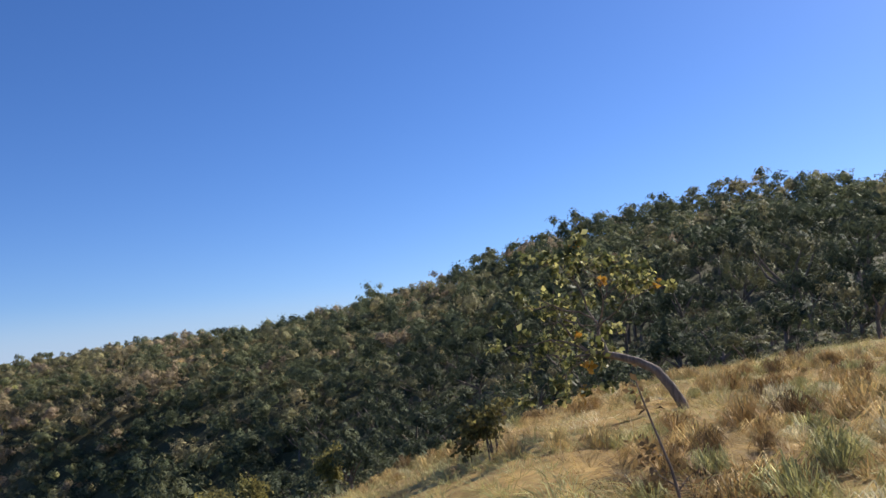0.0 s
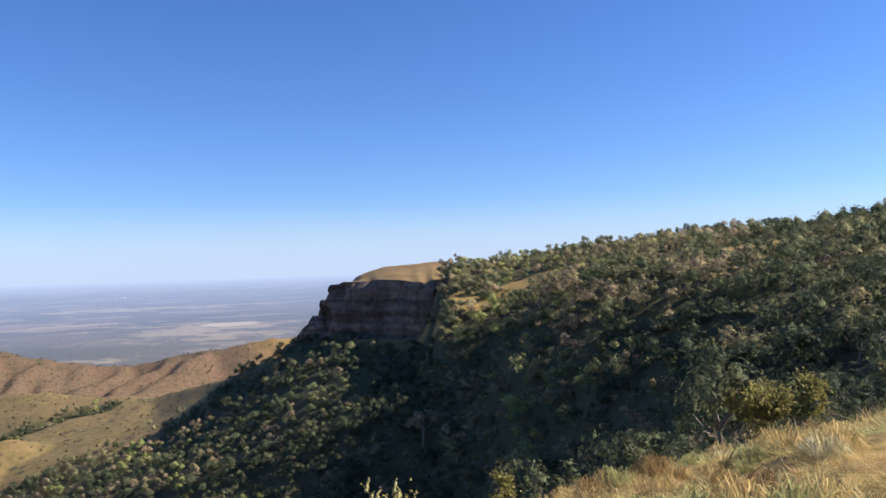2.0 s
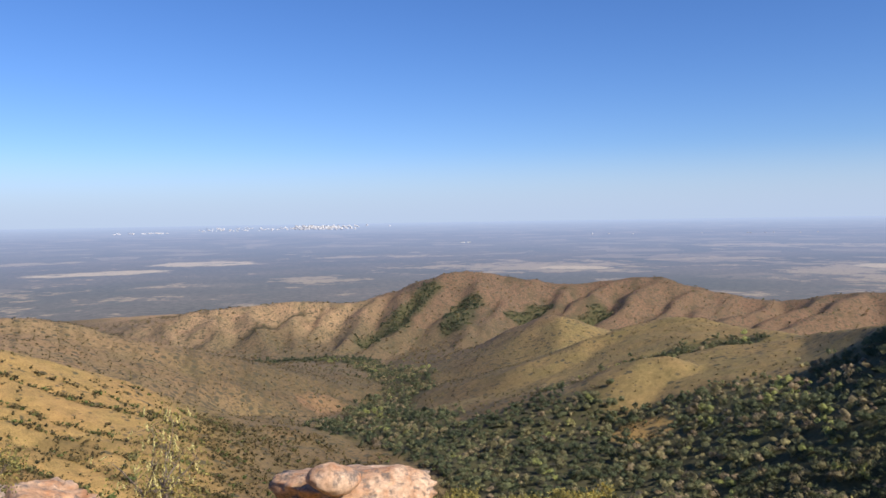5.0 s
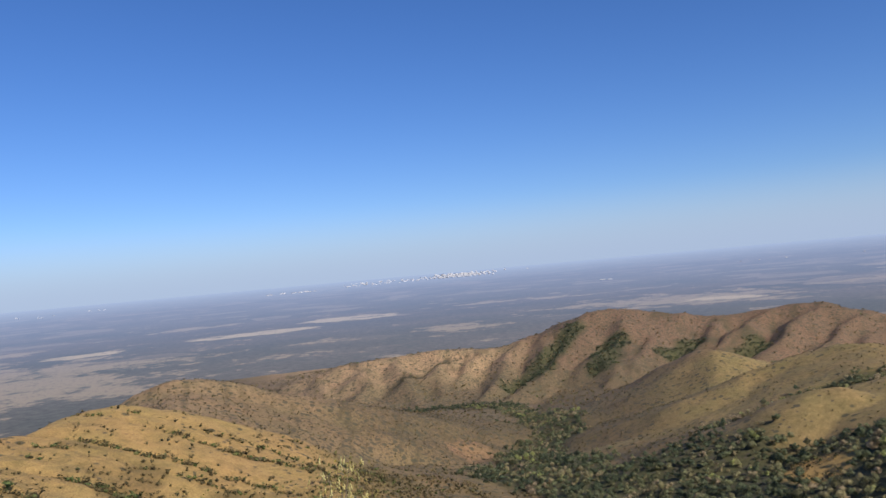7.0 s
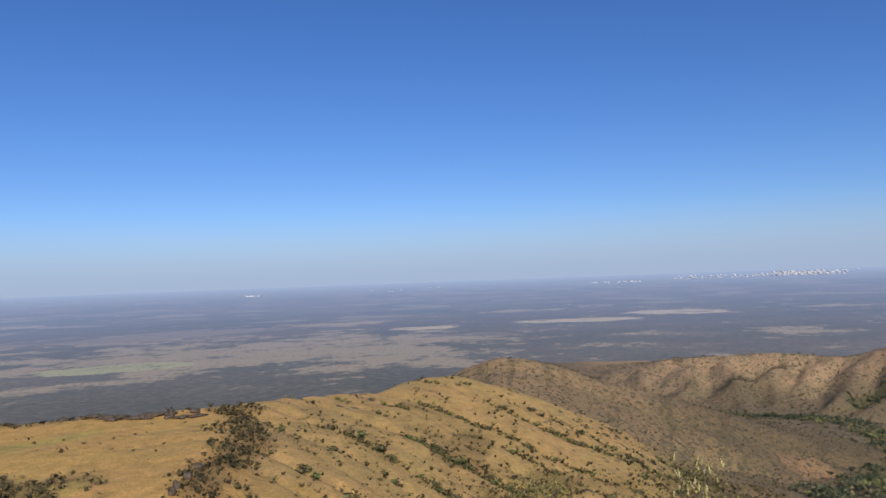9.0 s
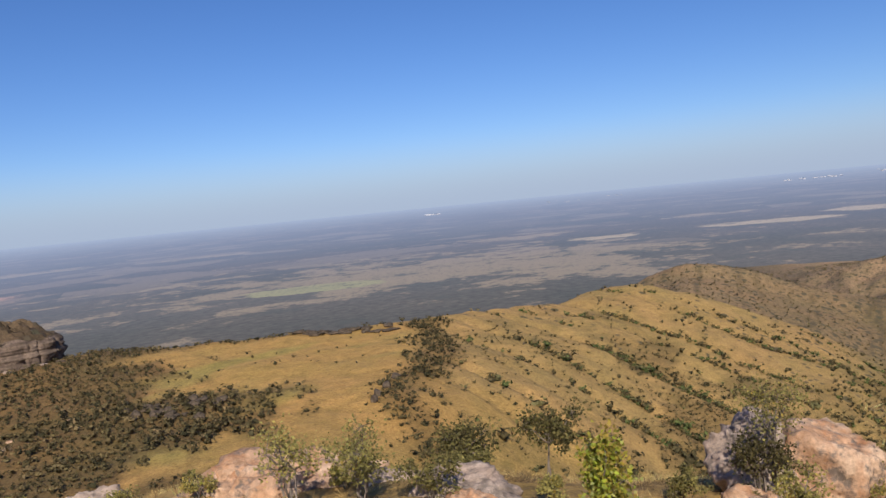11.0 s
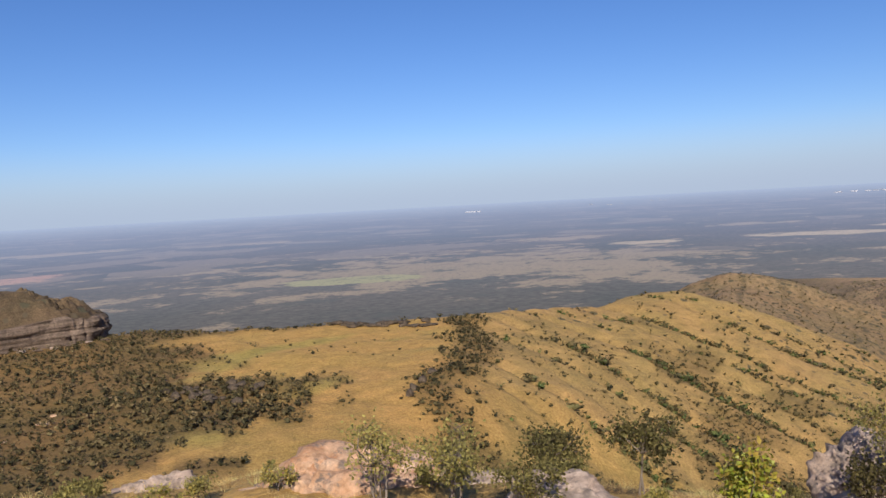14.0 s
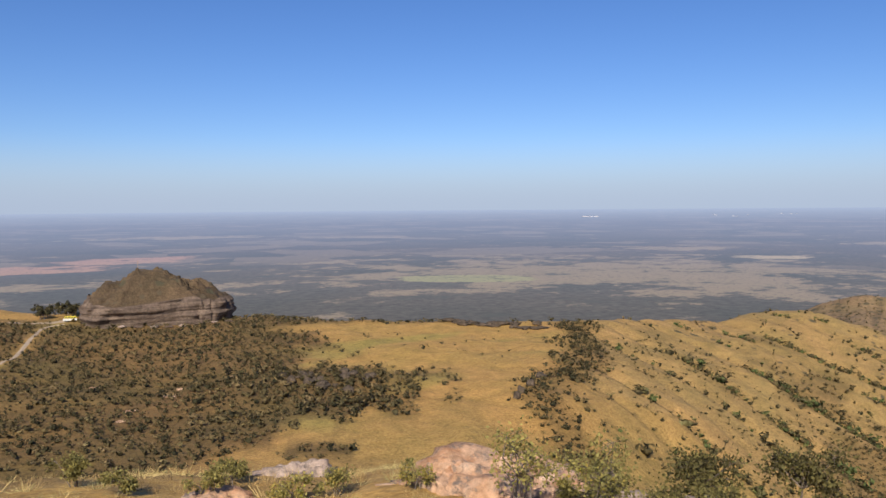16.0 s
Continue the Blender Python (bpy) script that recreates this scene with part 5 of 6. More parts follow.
def leaning_tree():
    rng = np.random.default_rng(42)
    base = Vector((4.75, 16.3, 0))
    base.z = float(ground(base.x, base.y)[0])
    root = thing("leaning_tree", base, "crooked leaning tree with sparse green and yellow leaves", "tree")
    root.rotation_euler = (0, 0, radians(-15))
    trunk = tube([(0.05, 0, -0.2), (0, 0, 0.1), (-0.18, 0, 0.45), (-0.42, 0.03, 0.8), (-0.75, 0.05, 1.0), (-1.1, 0.05, 1.13), (-1.42, 0.0, 1.22), (-1.68, -0.05, 1.25)], [0.15, 0.11, 0.10, 0.095, 0.09, 0.085, 0.075, 0.06], 9)
    part("trunk", trunk, BARK, root, "bent grey-brown trunk")
    wood, tips = [], []
    wood.append(tube([(-1.38, 0, 1.2), (-1.43, 0, 1.45), (-1.52, 0.02, 1.62), (-1.5, 0.05, 1.85), (-1.7, 0.1, 2.2)], [0.055, 0.045, 0.04, 0.032, 0.02], 7))
    for s, w, ln in (((-1.55, 0, 1.7), (0.7, 0.2, 0.8), 1.0), ((-1.5, 0.05, 1.85), (0.3, -0.3, 1.0), 1.1), ((-1.7, 0.1, 2.2), (-0.5, 0.2, 1.0), 1.2), ((-1.68, -0.05, 1.25), (-1.0, 0.2, 0.35), 1.3),
                     ((-1.68, -0.05, 1.25), (-1.0, -0.3, -0.1), 1.4), ((-1.6, 0, 2.0), (-1.0, -0.3, 0.6), 1.3), ((-1.68, -0.05, 1.25), (-0.9, 0.4, 0.8), 1.3), ((-1.45, 0.05, 1.5), (-0.8, 0.5, 0.9), 1.2), ((-1.68, -0.05, 1.25), (-1.0, 0.5, -0.35), 1.2)):
        grow(rng, s, w, ln, 0.026, 2, wood, tips, 0.5, 0.05, (3, 3))
    part("bough", join(wood), BARK, root)
    keep = [t for t in tips if t[0][2] > 0.35]
    v, q, n = leaf_set(rng, keep, 12, 0.16, 0.36, 0.055)
    tone = np.clip(rng.normal(0.34, 0.16, n), 0, 0.55)
    # about one leaf in six takes the painted glint colour
    tone[rng.uniform(size=n) < 0.16] = 0.62
    tone[np.repeat(rng.uniform(size=len(keep)) < 0.035, 12)] = 0.8
    foliage("leaves", v, q, tone, TREE_LEAF, root, "leathery green leaves, some yellow and orange, some painted pale as sun glints")


def bush(name, x, y, height, width, seed, tone, label, category="bush", leaf=0.05, per=12, stems=4, twigs=90, crown=0.7, flowers=0, wide=0.34, group="", bark=None, vary=0.1, peaked=0.0, top=None):
    """A bush: stems that fork into rounded clumps of twigs, with leaves round each twig end."""
    rng = np.random.default_rng(seed)
    base = float(ground(x, y)[0])
    height = height if top is None else top - base
    root = thing(name, (x, y, base), label, category, group)
    half, mid = height * crown / 2, height * (1 - crown / 2)
    clumps = max(6, twigs // 9)
    d = rng.normal(size=(clumps, 3))
    d /= np.linalg.norm(d, axis=1)[:, None]
    c = d * rng.uniform(0.2, 0.95, (clumps, 1)) * rng.uniform(0.6, 1.1, (clumps, 1))
    home = rng.integers(0, clumps, twigs)
    e = rng.normal(size=(twigs, 3))
    e /= np.linalg.norm(e, axis=1)[:, None]
    tip = c[home] + e * rng.uniform(0.08, 0.32, (twigs, 1))
    thin = 1 - peaked * np.clip(tip[:, 2:] + 0.4, 0, 1)
    k = np.array((width / 2, width / 2, half))
    up = np.array((0, 0, mid))
    c, tip = c * k + up, tip * np.concatenate([thin, thin, np.ones_like(thin)], 1) * k + up
    wood = []
    for q in range(stems):
        mine = [j for j in range(clumps) if j % stems == q]
        if not mine:
            continue
        a = rng.uniform(0, 2 * np.pi)
        foot = np.array((0.05 * width * np.cos(a), 0.05 * width * np.sin(a), -0.08))
        fork = c[mine].mean(0) * (0.55, 0.55, 0.5) + (0, 0, 0.15 * height)
        wood.append(tube([foot, (foot + fork) / 2 + rng.normal(size=3) * 0.04 * width, fork], [0.006 + 0.011 * height, 0.005 + 0.008 * height, 0.004 + 0.006 * height], 6))
        for j in mine:
            wood.append(tube([fork, (fork + c[j]) / 2 + rng.normal(size=3) * 0.05 * width, c[j]], [0.005 + 0.006 * height, 0.004 + 0.004 * height, 0.004], 4))
    for j, t in zip(home, tip):
        wood.append(tube([c[j], t], [0.004, 0.002], 3))
    part("stem", join(wood), bark or BARK, root)
    tips = [(t, (t - up) / k) for t in tip]
    v, q, n = leaf_set(rng, tips, int(per * 1.3), leaf * 1.1, wide, 0.026 * (width + height))
    own = np.repeat(rng.normal(scale=vary, size=twigs), int(per * 1.3))
    foliage("leaves", v, q, np.clip(tone + own + rng.normal(scale=0.05, size=n), 0, 0.95), BUSH_LEAF, root)
    if flowers:
        high = sorted(tips, key=lambda t: -t[0][2] - 0.3 * np.hypot(*t[0][:2]))[:flowers * 2]
        pick = [high[i] for i in rng.permutation(len(high))[:flowers]]
        fv, ff = join([lump(rng, np.array((0.012 * math.sin(2 * j), 0, 0.028 * j)), 0.026 - 0.0025 * j, 1.0, 5, 4) for j in range(6)])
        me = with_tone(grid_mesh("flower_spike", fv, ff, BUSH_LEAF), np.full(len(fv), 1.0))
        for p, w in pick:
            ob = part("flower_spike", me, None, root, "pale cream flower spike")
            ob.matrix_local = pose(*p, rng.normal() * 18, rng.normal() * 18, rng.uniform(0, 360))
    return root


def sapling(x, y):
    """The thin young stem with curled brown leaves in the grass."""
    rng = np.random.default_rng(77)
    root = thing("sapling", (x, y, float(ground(x, y)[0])), "thin bare sapling with a few curled brown leaves", "sapling")
    part("stem", tube([(0.09, 0, -0.1), (0.06, 0, 0.25), (0.0, 0, 0.6), (-0.1, 0, 0.95), (-0.17, 0, 1.2), (-0.2, 0, 1.33)], [0.016, 0.014, 0.012, 0.009, 0.007, 0.004], 6), BARK, root)
    side = [tube([(0.03, 0, 0.45), (-0.1, 0.02, 0.55), (-0.16, 0, 0.66)], [0.006, 0.005, 0.003], 4), tube([(0.03, 0, 0.4), (0.12, 0, 0.5), (0.18, 0, 0.55)], [0.006, 0.004, 0.003], 4)]
    part("twigs", join(side), BARK, root)
    w = np.array((0, 0, 1.0))
    tips = [(np.array(p), w) for p in ((-0.2, 0, 1.32), (-0.18, 0, 1.22), (-0.15, 0, 1.1), (-0.16, 0, 0.75), (-0.2, 0, 0.78), (-0.12, 0, 0.7), (0.18, 0, 0.55), (-0.12, 0, 0.58), (0.02, 0, 0.2), (0.1, 0, 0.12), (-0.05, 0, 0.25))]
    v, q, n = leaf_set(rng, tips, 8, 0.08, 0.3, 0.045, 0.5)
    foliage("leaves", v, q, np.clip(rng.normal(0.10, 0.08, n), 0, 0.3), STRAW, root, "dry brown leaves")


def build_bushes():
    sapling(1.75, 6.6)
    bush("leafy_bush", 0.67, 14.1, 1.2, 1.3, 1, 0.2, "dark leathery-leaved bush at the grass edge", leaf=0.11, per=7, twigs=90, crown=1.0)
    g = "bushes along the edge"
    bush("flowering_bush", -6.42, 6.13, 1.02, 1.75, 2, 0.4, "bare-branched bush with cream flower spikes", leaf=0.045, per=3, twigs=110, stems=6, crown=0.8, flowers=24, top=-2.46, group=g)
    bush("flowering_bush", -16.04, -4.46, 2.35, 2.75, 3, 0.44, "broad bush with cream flower spikes", leaf=0.06, per=5, stems=7, twigs=220, flowers=80, crown=0.95, top=-3.62, group=g)
    bush("yellow_bush", -15.0, -2.2, 1.35, 1.1, 4, 0.58, "yellow-green bush beside the boulders", leaf=0.05, per=14, twigs=110, crown=0.8, group=g)
    bush("wide_bush", -14.35, -6.85, 2.2, 1.7, 5, 0.40, "yellow-green spreading bush before the boulders", leaf=0.05, per=9, stems=5, twigs=110, crown=0.42, top=-3.5, group=g)
    bush("scorched_bush", -13.9, -6.95, 1.0, 1.1, 55, 0.0, "scorched black-leaved bush against the boulders", leaf=0.06, per=12, stems=5, twigs=110, crown=0.95, top=-4.35, vary=0.02, group=g)
    bush("bright_bush", -8.0, -6.58, 1.05, 0.85, 6, 0.86, "bright yellow-green leafy bush", leaf=0.06, per=16, twigs=140, crown=0.95, vary=0.05, peaked=0.35, top=-2.66, group=g)
    bush("dark_tree", -12.4, -10.25, 1.65, 1.45, 7, 0.14, "small dark olive tree on the slope", "tree", leaf=0.065, per=12, stems=2, twigs=130, crown=0.68, top=-3.78, group=g)
    bush("dark_bush", -11.3, -11.3, 1.25, 2.0, 8, 0.15, "dark olive bush on the slope", leaf=0.06, per=14, twigs=170, crown=0.85, top=-4.0, group=g)
    bush("dark_bush", -10.6, -10.7, 0.7, 1.3, 12, 0.26, "low olive bush on the slope", leaf=0.05, per=14, twigs=100, crown=0.9, top=-4.3, group=g)
    bush("green_bush", -7.8, -11.95, 0.92, 1.75, 9, 0.54, "yellow-green bush among the rocks", leaf=0.05, per=8, stems=5, twigs=120, crown=0.72, top=-3.12, group=g)
    bush("green_bush", -8.35, -10.85, 0.92, 1.7, 10, 0.46, "grey-green bush among the rocks", leaf=0.05, per=10, stems=6, twigs=150, crown=0.8, top=-3.15, group=g)
    bush("green_bush", -8.9, -10.0, 0.6, 1.2, 13, 0.26, "low grey-green bush among the rocks", leaf=0.05, per=11, twigs=90, crown=0.9, top=-3.7, group=g)
    bush("low_bush", -12.32, -5.85, 0.95, 0.8, 16, 0.50, "low yellow-green bush below the boulder", leaf=0.05, per=14, twigs=90, crown=0.9, top=-4.33, group=g)
    bush("low_bush", -12.9, -7.9, 0.6, 0.9, 14, 0.25, "low dark bush below the boulder", leaf=0.05, per=14, twigs=70, crown=0.9, group=g)
    bush("low_bush", -5.6, -16.9, 0.45, 0.9, 17, 0.36, "low green bush in dry grass", leaf=0.05, per=12, twigs=70, crown=0.9, group=g)
    bush("low_bush", -3.2, -17.5, 0.6, 0.7, 18, 0.36, "low green bush in dry grass", leaf=0.05, per=12, twigs=70, crown=0.9, group=g)
    for k, (b, r, h, w, t) in enumerate(((146, 15.5, 0.5, 0.9, 0.5), (149, 14.5, 0.5, 0.8, 0.58), (154, 14.8, 0.6, 1.0, 0.46), (157, 14.2, 0.5, 0.9, 0.6), (162, 14.6, 0.55, 0.9, 0.5), (167, 15, 0.5, 0.8, 0.4), (139, 13.6, 0.45, 0.7, 0.5), (131, 12.6, 0.45, 0.7, 0.34), (124, 12.2, 0.5, 0.8, 0.5), (110, 14.5, 0.6, 0.9, 0.42), (104, 15.5, 0.7, 1.0, 0.5), (96, 16.5, 0.8, 1.2, 0.45))):
        p = at(b, r)
        bush("low_bush", p.x, p.y, h, w, 2000 + k, t, "low yellow-green bush in dry grass", leaf=0.045, per=11, twigs=60, crown=0.92, group=g)
    for k, (x, y, top, w, t, leaf, crown, label) in enumerate((
            (-13.16, 3.78, -4.95, 0.95, 0.62, 0.07, 0.9, "low yellow-green bush at the drop"), (-13.0, 4.25, -5.1, 0.85, 0.56, 0.06, 0.9, "low yellow-green bush at the drop"),
            (-12.81, 4.73, -5.0, 0.65, 0.62, 0.07, 0.9, "small yellow-green bush at the drop"), (-12.66, 5.09, -4.82, 0.55, 0.66, 0.075, 0.95, "narrow yellow-leaved bush at the drop"),
            (-12.33, 5.77, -4.7, 1.15, 0.62, 0.08, 0.95, "broad yellow-leaved bush at the drop"), (-11.62, 6.98, -4.27, 1.0, 0.72, 0.06, 0.9, "dry bush with pale brown leaves"),
            (-10.92, 7.95, -4.6, 1.1, 0.2, 0.045, 0.6, "rounded dark olive bush with bare stems"), (-10.1, 8.89, -4.45, 1.2, 0.57, 0.065, 0.9, "yellow-green bush in dry grass"),
            (-10.41, 8.55, -4.7, 0.65, 0.5, 0.05, 0.9, "low olive bush in dry grass"), (-8.61, 10.23, -4.35, 0.75, 0.4, 0.05, 0.9, "low olive bush in dry grass"),
            (-7.89, 10.75, -3.5, 0.75, 0.46, 0.06, 0.8, "slender yellow-green bush in dry grass"), (-13.72, 1.37, -5.05, 0.95, 0.5, 0.06, 0.9, "low olive bush at the drop"),
            (-13.58, 2.19, -5.1, 0.95, 0.55, 0.06, 0.9, "low olive bush at the drop"), (-13.41, 2.94, -5.05, 0.85, 0.5, 0.06, 0.9, "low olive bush at the drop"))):
        top = max(top, float(ground(x, y)[0]) + 0.4)
        bush("edge_bush", x, y, 0.5, w, 3000 + k, t, label, leaf=leaf, per=10, twigs=int(40 + 40 * w), crown=crown, group=g, top=top)
    for b, r, h, w, t in ((67, 17.0, 0.9, 1.2, 0.55), (69, 16.8, 0.8, 1.1, 0.6), (71, 17.6, 0.8, 1.2, 0.5), (74.5, 18.4, 0.8, 1.2, 0.4), (78, 19.0, 0.9, 1.3, 0.5)):
        p = at(b, r)
        bush("edge_bush", p.x, p.y, h, w, int(100 * b), t, "low yellow-green bush in dry grass", leaf=0.062, per=11, twigs=80, crown=0.9, group=g)
    # taller young trees and bushes where the grass meets the wood
    w = "trees at the wood's edge"
    for b, r, name, h, wide, seed, t, leaf, label, bark in ((8.0, 39, "young_tree", 3.0, 1.6, 60, 0.42, 0.15, "slender yellow-green young tree", BARK), (15.5, 31, "young_tree", 2.6, 2.0, 61, 0.4, 0.14, "yellow-green leafy young tree", BARK),
                                                            (13.2, 38, "young_tree", 3.0, 2.6, 62, 0.45, 0.15, "rounded green young tree", BARK), (17.0, 62, "pale_trunk_tree", 6.6, 4.4, 63, 0.30, 0.26, "open-crowned green tree with a pale trunk", PALE_BARK)):
        p = at(b, r)
        bush(name, p.x, p.y, h, wide, seed, t, label, "tree", leaf=leaf, per=14, stems=3, twigs=150, crown=0.7, group=w, bark=bark)


def emergent(b, r, size, tone, seed, label, height=1.35):
    wood, leaf = tree_shape(seed, 420, 0.10, 14, 0.7, height)
    p = at(b, r)
    root = thing("forest_tree", p, label, "tree", "tall forest trees")
    part("trunk", (wood[0] * size, wood[1]), PALE_BARK, root)
    me = grid_mesh("crown", leaf[0] * size, leaf[1], FOREST_LEAF)
    part("crown", with_tone(me, np.full(len(leaf[0]), tone)), None, root)


def build_emergents():
    for b, r, s, t, k in ((40.2, 320, 7.5, 0.86, 1), (26.5, 170, 5.2, 0.84, 2), (46.5, 330, 5.0, 0.7, 3), (49.5, 335, 5.0, 0.6, 4), (37, 260, 5, 0.55, 5), (10.5, 150, 4.2, 0.5, 6), (29, 300, 6, 0.75, 7), (22, 330, 6, 0.7, 8),
                          (-4.2, 290, 5, 0.4, 9), (-27, 235, 5.5, 0.95, 10), (-22, 240, 4.5, 0.9, 11), (-10, 120, 4, 0.3, 12), (3, 180, 5, 0.8, 13), (33, 380, 6, 0.3, 14)):
        emergent(b, r, s, t, 700 + k, "tall spreading forest tree with a pale trunk" if t > 0.7 else "tall green forest tree with a rounded crown")


# ---- grass ----
def tussock(seed, blades, width, length, fine=True):
    """A tuft of bent dry blades, swept over by the wind."""
    rng = np.random.default_rng(seed)
    a = rng.uniform(0, 2 * np.pi, blades)
    r = np.abs(rng.normal(scale=0.15, size=blades))
    base = np.stack([r * np.cos(a), r * np.sin(a), np.full(blades, -0.03)], -1)
    lean = rng.uniform(0.6, 2.3, blades)
    way = np.stack([np.cos(a) * lean - 0.7, np.sin(a) * lean - 0.2, np.ones(blades)], -1)
    way /= np.linalg.norm(way, axis=1)[:, None]
    L = (length * rng.uniform(0.6, 1.3, blades))[:, None]
    side = np.cross(way, (0, 0, 1.0)) + rng.normal(scale=0.3, size=(blades, 3))
    side /= np.linalg.norm(side, axis=1)[:, None]
    w = width * rng.uniform(0.6, 1.3, (blades, 1))
    m = base + way * L * 0.55
    t = m + (way + np.stack([way[:, 0], way[:, 1], -0.9 * np.ones(blades)], -1) * 0.6) * L * 0.45
    if not fine:
        k = np.arange(blades)[:, None] * 4
        return np.stack([base - side * w, base + side * w, t * 0.6 + m * 0.4 + side * w * 0.3, t * 0.6 + m * 0.4 - side * w * 0.3], 1).reshape(-1, 3), k + np.array([[0, 1, 2, 3]])
    v = np.stack([base - side * w, base + side * w, m + side * w * 0.8, m - side * w * 0.8, t + side * w * 0.15, t - side * w * 0.15], 1).reshape(-1, 3)
    k = np.arange(blades)[:, None] * 6
    return v, np.concatenate([k + np.array([[0, 1, 2, 3]]), k + np.array([[3, 2, 4, 5]])])


def hummock(seed, blades=96):
    """A rounded mound of long blades that hang over to all sides."""
    rng = np.random.default_rng(seed)
    a = rng.uniform(0, 2 * np.pi, blades)
    r0, r1 = rng.uniform(0, 0.14, blades), rng.uniform(0.25, 0.62, blades)
    h = 0.25 - 0.30 * r1 ** 1.3 + rng.normal(scale=0.05, size=blades)

    def ring(r, z, turn):
        return np.stack([r * np.cos(a + turn) - 0.10 * r / 0.4, r * np.sin(a + turn), z], -1)
    base, m, t = ring(r0, np.full(blades, -0.03), 0), ring(r0 * 0.5 + r1 * 0.5, h + 0.10, 0.25), ring(r1, h - 0.20, 0.9)
    side = np.stack([-np.sin(a), np.cos(a), rng.normal(scale=0.3, size=blades)], -1) * (0.0065 * rng.uniform(0.6, 1.4, blades))[:, None]
    v = np.stack([base - side, base + side, m + side, m - side, t + side * 0.2, t - side * 0.2], 1).reshape(-1, 3)
    k = np.arange(blades)[:, None] * 6
    return v, np.concatenate([k + np.array([[0, 1, 2, 3]]), k + np.array([[3, 2, 4, 5]])])


def build_grass():
    rng = np.random.default_rng(8)

    def open_ground(x, y):
        b, r = polar(x, y)
        edge, _ = line(LIP, b, False)
        return (r < edge * 1.5) * np.where(b < 80, 1.0, 0.8)
    near = [(None, tussock(800 + i, 70, 0.005, 0.36)) for i in range(8)]
    mid = [(None, tussock(820 + i, 44, 0.0062, 0.38, False)) for i in range(8)]
    for name, shapes, b0, b1, r0, r1, gap, k in (("near_grass", near, -45, 60, 4.0, 12, 0.40, 0.85), ("edge_grass", mid, -45, 60, 12, 44, 0.46, 0.9), ("slope_grass", mid, 60, 178, 3.5, 26, 0.42, 0.85)):
        p = sow(rng, b0, b1, r0, r1, gap, open_ground)
        mound = fbm(p[:, 0] / 1.1, p[:, 1] / 1.1, 17, 2)
        s = rng.uniform(0.65, 1.15, len(p)) * k * (1 + 0.55 * np.maximum(0, mound))
        n = fbm(p[:, 0] / 2.5, p[:, 1] / 2.5, 15, 3)
        t = np.clip(0.50 + 0.34 * n + rng.normal(scale=0.17, size=len(p)), 0, 1)
        t[rng.uniform(size=len(p)) < 0.05] = 0.08
        green = fbm(p[:, 0] / 3.4, p[:, 1] / 3.4, 18, 3) > 0.22
        t[green] = rng.uniform(0.72, 0.9, green.sum())
        b, _ = polar(p[:, 0], p[:, 1])
        s *= np.interp(b, [18, 30, 40, 58, 70, 95, 105], [1.0, 0.75, 0.68, 0.6, 0.42, 0.42, 0.85]) * np.where(b > 60, np.interp(_, [9, 13], [0.4, 0.8]), 1.0)
        t = np.where(b > 60, np.clip(t - 0.12, 0, 0.85), t)
        ob = plant_mass(name, shapes, p, s, t, STRAW, STRAW, 3)
        tagged(ob, "tussocks of dry yellow windblown grass", "grass", kind="stuff")
    p = sow(rng, -45, 50, 4.5, 34, 0.74, lambda x, y: open_ground(x, y) * step(-0.35, 0.3, fbm(x / 4, y / 4, 19, 3)))
    b, _ = polar(p[:, 0], p[:, 1])
    s = rng.uniform(0.5, 1.15, len(p)) * np.interp(b, [15, 30, 40], [1.0, 0.7, 0.5])
    t = rng.choice([0.12, 0.26, 0.42, 0.6, 0.86, 0.97], len(p), p=[0.14, 0.14, 0.18, 0.22, 0.26, 0.06])
    ob = plant_mass("grass_mounds", [(None, hummock(840 + i)) for i in range(6)], p, s, t, STRAW, STRAW, 4)
    tagged(ob, "rounded dark and pale mounds of matted grass", "grass", kind="stuff")


# ---- the plateau's small things and the far plain ----
def box(x0, x1, y0, y1, z0, z1):
    v = np.array([(x, y, z) for x in (x0, x1) for y in (y0, y1) for z in (z0, z1)], float)
    return v, np.array([(0, 1, 3, 2), (4, 6, 7, 5), (0, 4, 5, 1), (2, 3, 7, 6), (0, 2, 6, 4), (1, 5, 7, 3)])


def paint(name, rgb, rough=0.6, metal=0.0):
    m, n, l, b = material(name, rough)
    f = noise_node(n, l, 3.0, 4, 0.6)
    l.new(ramp(n, l, f, [(0.3, tuple(c * 0.8 for c in rgb)), (0.7, tuple(min(1, c * 1.1) for c in rgb))]), b.inputs["Base Color"])
    b.inputs["Metallic"].default_value = metal
    return m


def bevelled(v, f, width, mat, name):
    bm = bmesh.new()
    vs = [bm.verts.new(p) for p in v]
    for q in f:
        bm.faces.new([vs[i] for i in q])
    bmesh.ops.recalc_face_normals(bm, faces=bm.faces)
    bmesh.ops.bevel(bm, geom=bm.edges[:], offset=width, segments=2, affect="EDGES")
    me = bpy.data.meshes.new(name)
    bm.to_mesh(me)
    bm.free()
    me.materials.append(mat)
    return me


